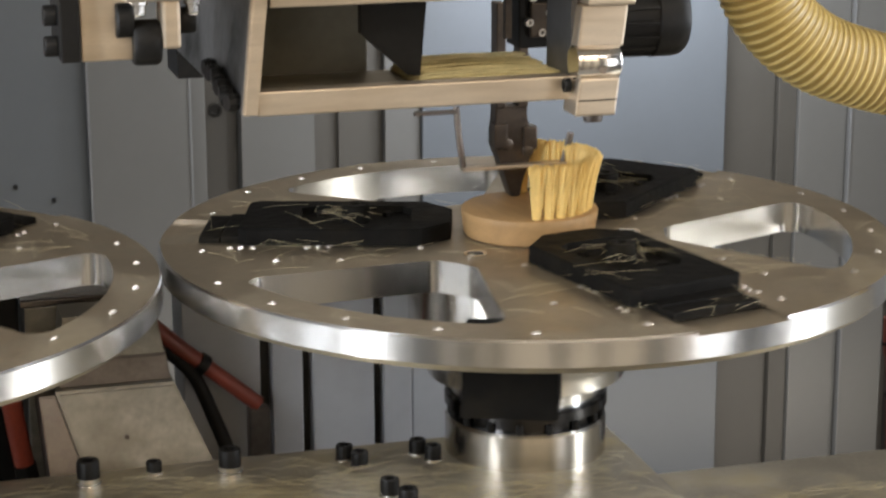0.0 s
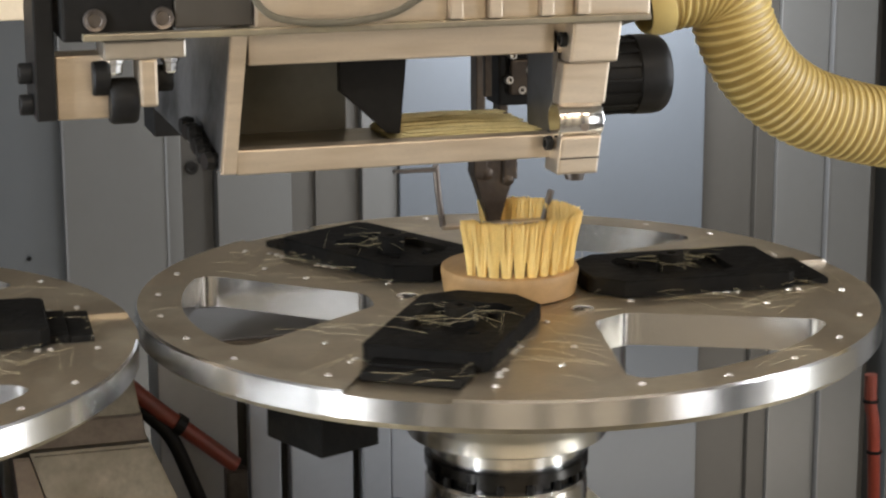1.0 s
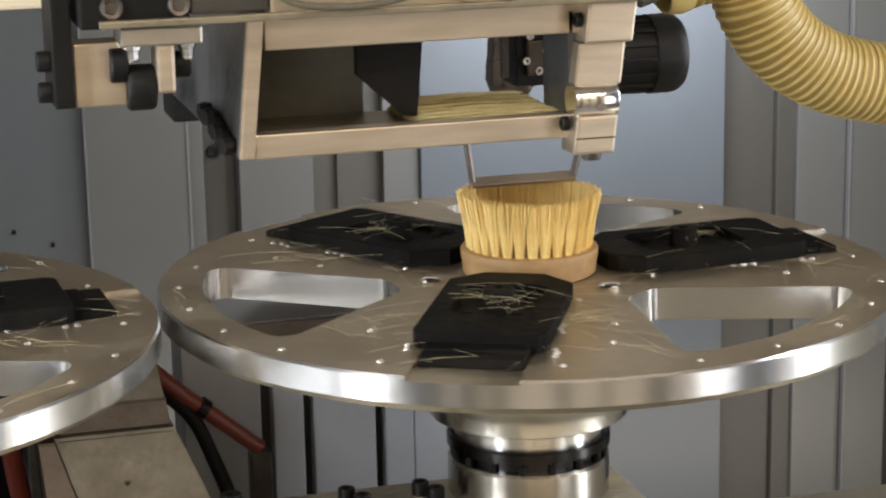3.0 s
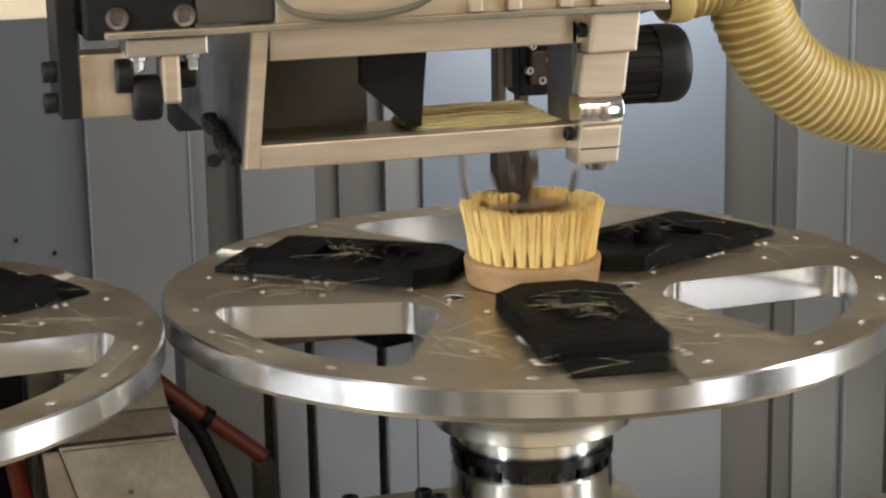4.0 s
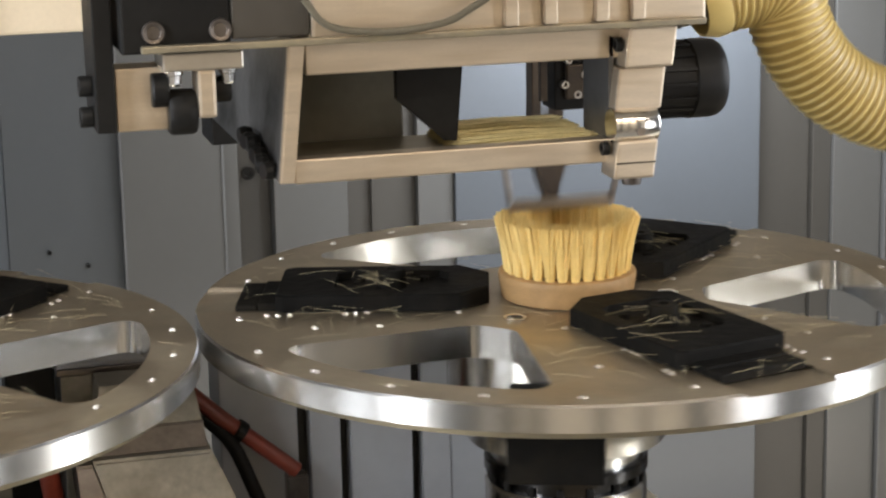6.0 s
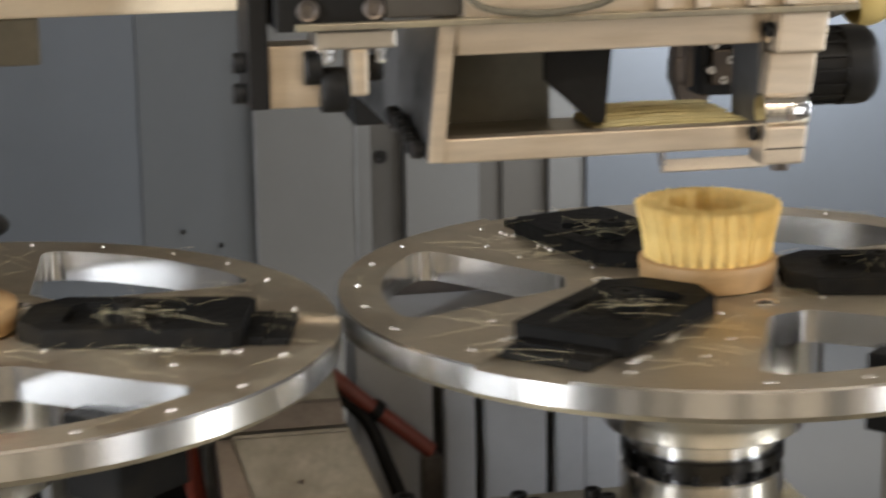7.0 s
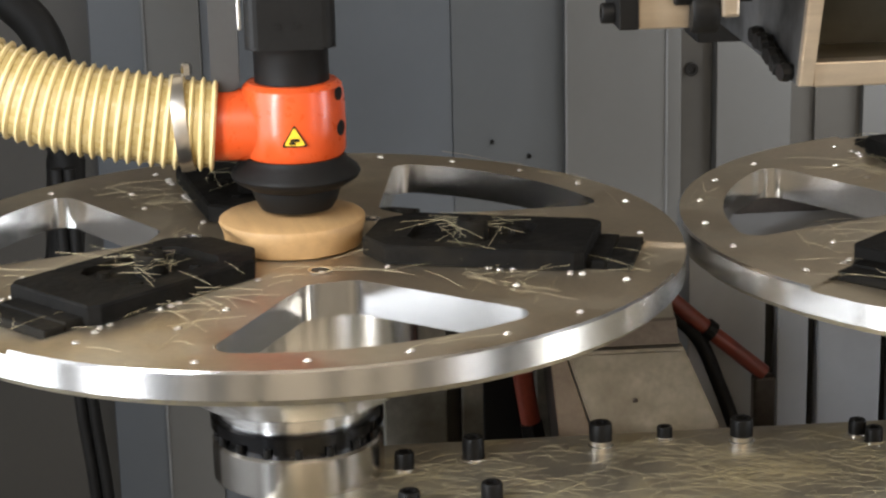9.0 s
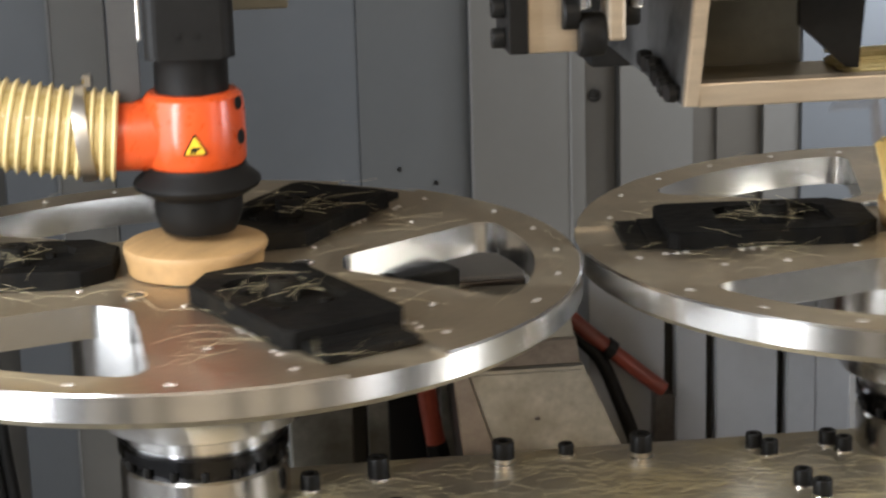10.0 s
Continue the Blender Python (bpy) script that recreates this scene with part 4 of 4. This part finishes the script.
# ---------------------------------------------------------------- drilling head
DX, DZ = -0.4135, -0.0045
drill = thing("drilling_head", pose(DX, 0, 0), "orange suction hood with black bellows on a black drill column", "drilling head")
b = bmesh.new()
add_lathe(b, [(0, 0.2125), (0.0197, 0.2125), (0.0197, 0.2285), (0.0215, 0.2325), (0, 0.2325)], 40)
part("collar", b, RUBBER, drill, smooth=True)
b = bmesh.new()
col = rounded([(-0.0235, -0.0235), (0.0235, -0.0235), (0.0235, 0.0235), (-0.0235, 0.0235)], 0.007, 5)
add_prism(b, col, 0.2327, 0.46, 0.0015)
part("column", b, BLACK, drill, "black drill column")
for y_, z_ in ((0.0, 0.245), (0.0095, 0.245)):
    b = bmesh.new()
    add_lathe(b, [(0, 0), (0.0016, 0), (0.0016, 0.0006), (0, 0.0006)], 12, pose(-0.006 + y_, -0.0236, z_, 90, 0, 0))
    part("pin", b, BLACK, drill)
b = bmesh.new()
add_prism(b, rounded([(-0.0420, 0.2085), (-0.0272, 0.2085), (-0.0272, 0.46), (-0.0420, 0.46)], [0.004, 0.004, 0.001, 0.001], 5), -0.004, 0.010, 0.0008, Matrix(((1, 0, 0, 0), (0, 0, 1, 0), (0, 1, 0, 0), (0, 0, 0, 1))))
part("guard_bar", b, DUSKGREY, drill, "dark grey bar beside the column")
b = bmesh.new()
add_box(b, -0.0268, -0.0248, -0.010, -0.006, 0.2420, 0.46, 0.0005)
part("conduit", b, SCREW, drill, "thin bright conduit")
# hood: round body with a spout to -x
b = bmesh.new()
add_lathe(b, [(0, 0.1735), (0.0255, 0.1735), (0.0272, 0.176), (0.0275, 0.190), (0.0272, 0.205), (0.0262, 0.2105), (0.0235, 0.2130), (0, 0.2130)], 56)
add_lathe(b, [(0, 0), (0.0187, 0), (0.0188, 0.008), (0.0192, 0.016), (0.0200, 0.026), (0.0198, 0.040), (0, 0.044)], 40, pose(-0.0425, 0, 0.1900, 0, 90, 0))
part("hood", b, ORANGE, drill, "glossy orange hood", smooth=True)
for a, z_, r in ((-30, 0.2075, 0.0036), (-27, 0.1890, 0.0042)):
    b = bmesh.new()
    add_lathe(b, [(0, 0.0005), (r, 0.0005), (r, 0), (0, 0)], 18, Matrix.Rotation(radians(a), 4, "Z") @ pose(0.0271, 0, z_, 0, 90, 0))
    part("port", b, BLACK, drill, "dark hole in the hood")
# warning triangle sticker
st = new("warning_sticker")
st.parent = drill
st.matrix_basis = Matrix.Rotation(radians(-90), 4, "Z") @ pose(0.0276, 0, 0.1870, 90, 0, 90)
st["label"] = "yellow triangular hand-hazard sticker"
for nm, s, z_, mat in (("border", 0.0080, 0.0, BLACK), ("field", 0.0065, 0.0003, YELLOW)):
    b = bmesh.new()
    tri = [(s * math.cos(radians(w)), s * math.sin(radians(w))) for w in (210, 330, 90)]
    add_prism(b, rounded(tri, 0.0008, 3), z_, z_ + 0.0003)
    part(nm, b, mat, st)
b = bmesh.new()
add_box(b, -0.0022, 0.0026, -0.0012, 0.0004, 0.0006, 0.0009)
add_box(b, -0.0028, 0.0006, -0.0026, -0.0014, 0.0006, 0.0009)
part("pictogram", b, BLACK, st)
# bellows
b = bmesh.new()
add_lathe(b, [(0, 0.1733), (0.0262, 0.1733), (0.0280, 0.170), (0.0335, 0.1655), (0.0345, 0.1635), (0.0335, 0.1615), (0.0265, 0.1570), (0.0255, 0.1570), (0.0255, 0.168), (0, 0.168)], 48)
part("bellows", b, RUBBER, drill, "black rubber bellows", smooth=True)
b = bmesh.new()
add_lathe(b, [(0, 0.190), (0.0238, 0.190), (0.0238, 0.160), (0.0215, 0.1535), (0.0195, 0.1500), (0, 0.1500)], 48)
nose = part("nose", b, RUBBER, drill, "black rubber nose on the block", smooth=True)
# hose on the spout
hs = spline([(-0.0405, 0, 0.1905), (-0.060, 0, 0.1925), (-0.090, 0, 0.1975), (-0.120, 0.002, 0.2035), (-0.150, 0.006, 0.213), (-0.190, 0.012, 0.229), (-0.26, 0.02, 0.262)], 560)
b = bmesh.new()
add_tube(b, hs, 0.0228, 28, rib=0.0022, pitch=0.0060)
part("suction_hose", b, [HOSE_CLEAR, HOSE_RIB], drill, "cream ribbed translucent hose", smooth=True)
b = bmesh.new()
add_lathe(b, [(0.0225, -0.0036), (0.0256, -0.0036), (0.0259, 0), (0.0256, 0.0036), (0.0225, 0.0036)], 44, pose(-0.0580, 0, 0.1922, 0, 85, 0), closed=True)
part("hose_clip", b, SCREW, drill, "bright hose clip", smooth=True)
b = bmesh.new()
add_lathe(b, [(0, 0), (0.0030, 0), (0.0030, 0.005), (0.0022, 0.006), (0, 0.006)], 6, pose(-0.0545, 0, 0.2178))
part("clip_screw", b, BRIGHT, drill)

# ---------------------------------------------------------------- tufting tool and wire hold-down
TOOL_AT = (0.0085, 0.030, -0.008)
tool = thing("tufting_tool", pose(*TOOL_AT), "dark oiled steel tufting tool over the brush", "tool")
b = bmesh.new()
add_prism(b, [(-0.0050, 0.1475), (-0.0005, 0.1475), (0.0010, 0.160), (0.0060, 0.172), (0.0085, 0.180), (0.0070, 0.186), (0.0040, 0.187), (0.0040, 0.202), (-0.0150, 0.202), (-0.0150, 0.186), (-0.0165, 0.180), (-0.0125, 0.170), (-0.0085, 0.158)], 0, 0.012, 0.0010,
          Matrix(((1, 0, 0, 0), (0, 0, 1, -0.006), (0, 1, 0, 0), (0, 0, 0, 1))))
part("jaw", b, TOOLSTEEL, tool, smooth=True)
for x0, x1, z0, z1 in ((-0.0165, -0.0085, 0.1775, 0.1925), (0.0010, 0.0095, 0.1760, 0.1900)):
    b = bmesh.new()
    add_box(b, x0, x1, -0.0085, 0.0035, z0, z1, 0.0012)
    part("cheek", b, TOOLSTEEL, tool, "worn steel cheek")
for x0, x1 in ((-0.0150, -0.0095), (-0.0015, 0.0040)):
    b = bmesh.new()
    add_box(b, x0, x1, -0.007, 0.005, 0.2015, 0.262, 0.0008)
    part("shank", b, TOOLSTEEL, tool)
for x, z in ((-0.0085, 0.180), (0.0040, 0.176)):
    b = bmesh.new()
    add_lathe(b, [(0, 0), (0.0035, 0), (0.0035, 0.002), (0.002, 0.003), (0, 0.003)], 14, pose(x, -0.006, z, 90, 0, 0))
    part("pivot", b, TOOLSTEEL, tool, smooth=True)
wire = thing("hold_down", pose(*TOOL_AT), "bent bright steel hold-down bar over the brush", "hold-down bar")
b = bmesh.new()
add_box(b, -0.0375, 0.0250, -0.0036, 0.0036, -0.0011, 0.0011, 0.0005)
cross_bar = part("cross_bar", b, BARE, wire, "polished flat cross bar", pose(0, -0.012, 0.1684))
b = bmesh.new()
add_tube(b, spline([(-0.0407, -0.012, 0.2045), (-0.0392, -0.012, 0.188), (-0.0365, -0.012, 0.1690)], 10), 0.0019, 10)
part("hanger", b, DARKSTEEL, wire, smooth=True)
b = bmesh.new()
add_tube(b, [(0.0240, -0.012, 0.1690), (0.0265, -0.012, 0.1790), (0.0285, -0.012, 0.1860)], 0.0020, 10)
part("tip", b, DARKSTEEL, wire, smooth=True)
b = bmesh.new()
add_box(b, -0.0655, -0.0395, -0.014, -0.010, 0.2010, 0.2030, 0.0005)
part("arm", b, DARKSTEEL, wire)

# ---------------------------------------------------------------- clippings on the bed
rng = random.Random(11)
f = bmesh.new()
heaps = [(rng.uniform(-0.38, 0.04), rng.uniform(-0.12, 0.005)) for _ in range(26)]
for k in range(2400):
    hx, hy = heaps[k % 26]
    x, y = (rng.gauss(hx, 0.022), rng.gauss(hy, 0.010)) if k % 3 else (rng.uniform(-0.40, 0.058), rng.uniform(-0.130, 0.02))
    x, y = max(-0.42, min(0.050, x)), max(-0.125, min(0.018, y))
    a, l = rng.gauss(0.15, 0.8), rng.uniform(0.006, 0.026)
    d = Vector((math.cos(a), math.sin(a), 0)) * l / 2
    p = Vector((x, y, BZ + rng.uniform(0.0003, 0.002)))
    add_tube(f, [p - d, p + Vector((-d.y, d.x, 0)) * rng.uniform(-0.03, 0.03) + Vector((0, 0, 0.0006)), p + d], 0.000085, 4, cap=False)
for _ in range(800):
    x, y = rng.uniform(0.066, 0.35), rng.uniform(-0.12, -0.008)
    a, l = rng.gauss(0.1, 0.8), rng.uniform(0.008, 0.034)
    d = Vector((math.cos(a), math.sin(a), 0)) * l / 2
    p = Vector((x, y, -0.0493 + rng.uniform(0.0003, 0.002)))
    add_tube(f, [p - d, p + Vector((0, 0, 0.0006)), p + d], 0.00010, 4, cap=False)
tagged(part("straw_litter", f, BEDSTRAW), "pale bristle clippings scattered over the machine bed", "clippings", kind="stuff")


# ---------------------------------------------------------------- what moves
TURN = [(0, -77.4), (0.5, -100.7), (1, -123), (1.5, -150), (2, -184.4), (2.5, -211.2), (3, -237), (3.2, -243.5), (3.4, -249), (3.6, -243), (4.3, -190.1), (4.5, -175.5), (5, -140.9),
        (5.2, -127.8), (6.5, -44.9), (7, -14), (7.5, 19), (8, 45.3), (8.5, 71.4), (9, 103), (9.2, 106), (9.5, 91.6), (10, 56.1)]
# strokes of the tool and of the hold-down bar: seconds, tool, bar; 1 is fully up
STROKE = [(0, 0, 0), (0.04, 0.03, 0), (0.1, 0.95, 0.6), (0.2, 0.08, 0), (0.3, 0.43, 0), (0.36, 1, 0.7), (0.4, 0.9, 0.4), (0.5, 0.05, 0), (0.6, 1, 1), (0.7, 0, 0), (0.8, 0.85, 0.3), (0.9, 0.3, 0), (1.0, 0.25, 0),
          (1.1, 0.95, 0.6), (1.2, 0, 0), (1.3, 1, 1), (1.4, 0, 0), (1.5, 0.45, 0.05), (1.55, 1, 0.8), (1.6, 0.35, 0), (1.7, 0.05, 0), (1.8, 1, 0.9), (1.9, 0, 0), (2.0, 0.95, 0.7), (2.1, 0, 0),
          (2.2, 0.4, 0), (2.26, 1, 0.7), (2.3, 0.85, 0.25), (2.4, 0, 0), (2.5, 1, 1), (2.6, 0, 0), (2.7, 0.95, 0.5), (2.8, 0.05, 0), (2.9, 0.3, 0), (3.0, 0.9, 0.5), (3.1, 0, 0), (3.2, 1, 0.95),
          (3.32, 0, 0), (3.44, 1, 1), (3.56, 0, 0), (3.68, 1, 1), (3.8, 0, 0), (3.91, 1, 1), (4.03, 0, 0), (4.15, 1, 1), (4.3, 0, 0), (4.4, 1, 0.95), (4.5, 0, 0), (4.6, 0.95, 0.55), (4.7, 0.08, 0),
          (4.8, 0.35, 0), (4.9, 0.9, 0.25), (5.0, 0, 0), (5.1, 1, 1), (5.2, 0, 0), (5.34, 1, 1), (5.46, 0, 0), (5.58, 1, 1), (5.7, 0, 0), (5.82, 1, 1), (5.94, 0, 0), (6.05, 1, 1), (6.17, 0, 0),
          (6.3, 1, 0.9), (6.4, 0, 0), (6.5, 0.95, 0.55), (6.6, 0, 0), (6.7, 0.4, 0), (6.78, 1, 0.8), (6.9, 0.05, 0), (7.0, 1, 1), (7.12, 0, 0), (7.25, 1, 1), (7.37, 0, 0), (7.5, 1, 0.9),
          (7.62, 0, 0), (7.73, 1, 1), (7.85, 0, 0), (7.97, 1, 1), (8.09, 0, 0), (8.21, 1, 1), (8.33, 0, 0), (8.45, 1, 1), (8.57, 0, 0), (8.69, 1, 1), (8.81, 0, 0), (8.93, 1, 1), (9.05, 0, 0),
          (9.17, 1, 1), (9.29, 0, 0), (9.41, 1, 1), (9.53, 0, 0), (9.65, 1, 1), (9.77, 0, 0), (9.89, 1, 1), (10.0, 0, 0)]
# drilling head lift in millimetres
LIFT = [(0, 12), (0.1, 22), (0.25, 2), (0.4, 22), (0.55, 2), (0.7, 20), (0.85, 3), (1.0, 22), (1.2, 2), (1.4, 22), (1.6, 2), (1.8, 21), (2.0, 2), (2.2, 22), (2.4, 3), (2.6, 22), (2.8, 2), (3.0, 22), (3.2, 2), (3.4, 22), (3.6, 2),
        (3.8, 22), (4.0, 2), (4.2, 22), (4.4, 2), (4.6, 22), (4.8, 2), (5.0, 22), (5.2, 2), (5.4, 22), (5.6, 2), (5.8, 22), (6.0, 2), (6.2, 22), (6.4, 2), (6.6, 22), (6.8, 2), (7.0, 22), (7.15, 22), (7.3, 9), (7.4, 17),
        (7.5, 15.5), (7.6, 8), (7.7, 25), (7.8, 4), (7.9, 23.5), (8.0, 16), (8.1, 16), (8.2, 23.5), (8.3, 5), (8.4, 24.5), (8.5, 7), (8.6, 24.5), (8.7, 18.5), (8.8, 14.5), (8.9, 25), (9.0, 5), (9.1, 25), (9.2, 14.5), (9.3, 20), (9.4, 12), (9.5, 9.5),
        (9.6, 22), (9.7, 3), (9.8, 14.5), (9.9, 20), (10.0, 15)]


def turned_to(t):
    """The turntables' angle at a time."""
    return float(np.interp(t, [row[0] for row in TURN], [row[1] for row in TURN]))


def motions():
    for thing_, x in ((table_r, RX), (table_l, LX), (block_r, RX + 0.0015), (block_l, LX)):
        walk(thing_, [(t, pose(x, 0, ZP, 0, 0, a)) for t, a in TURN])
    walk(tool, [(t, pose(TOOL_AT[0], TOOL_AT[1], TOOL_AT[2] + 0.066 * up)) for t, up, bar_up in STROKE])
    walk(wire, [(t, pose(TOOL_AT[0] + 0.013 * bar_up, TOOL_AT[1], TOOL_AT[2] + 0.029 * bar_up)) for t, up, bar_up in STROKE])
    walk(cross_bar, [(t, pose(0, -0.012, 0.1684, 62.0 * bar_up)) for t, up, bar_up in STROKE])
    walk(big, [(t, pose(0.056, -0.108, 0.312, 0, -6.0 * up, 0) @ pose(-0.056, 0.108, -0.312)) for t, up, bar_up in STROKE])
    walk(drill, [(t, pose(DX, 0, DZ + 0.001 * h)) for t, h in LIFT])
    walk(nose, [(t, pose(0, 0, -0.001 * min(h, 13.0))) for t, h in LIFT])
    # tufts are set where the tool stands: the outer ring on the way out, the inner ring on the way back
    for ring, a, ob, (x, y, z, turn) in TUFTS:
        span = np.arange(0.0, 3.4, 0.02) if ring == 0 else np.arange(3.4, 9.2, 0.02)
        ways = [(a + turned_to(t) - 95.0) % 360 for t in span]
        if ring == 0:
            if ways[0] > 162:
                continue
            set_at = next((t for t, w in zip(span, ways) if w > 300), 3.3)
        else:
            set_at = next((t for t, w0, w in zip(span[1:], ways, ways[1:]) if w0 > 300 and w < 60), 9.0)
        set_at = max(0.1, round(float(set_at), 2))
        low, high = pose(x * 0.80, y * 0.80, z - 0.037, 0, 0, turn), pose(x, y, z, 0, 0, turn)
        rows = [(0.0, low)] + ([(set_at - 0.1, low)] if set_at > 0.14 else []) + [(set_at, high), (10.0, high)]
        walk(ob, rows)


motions()
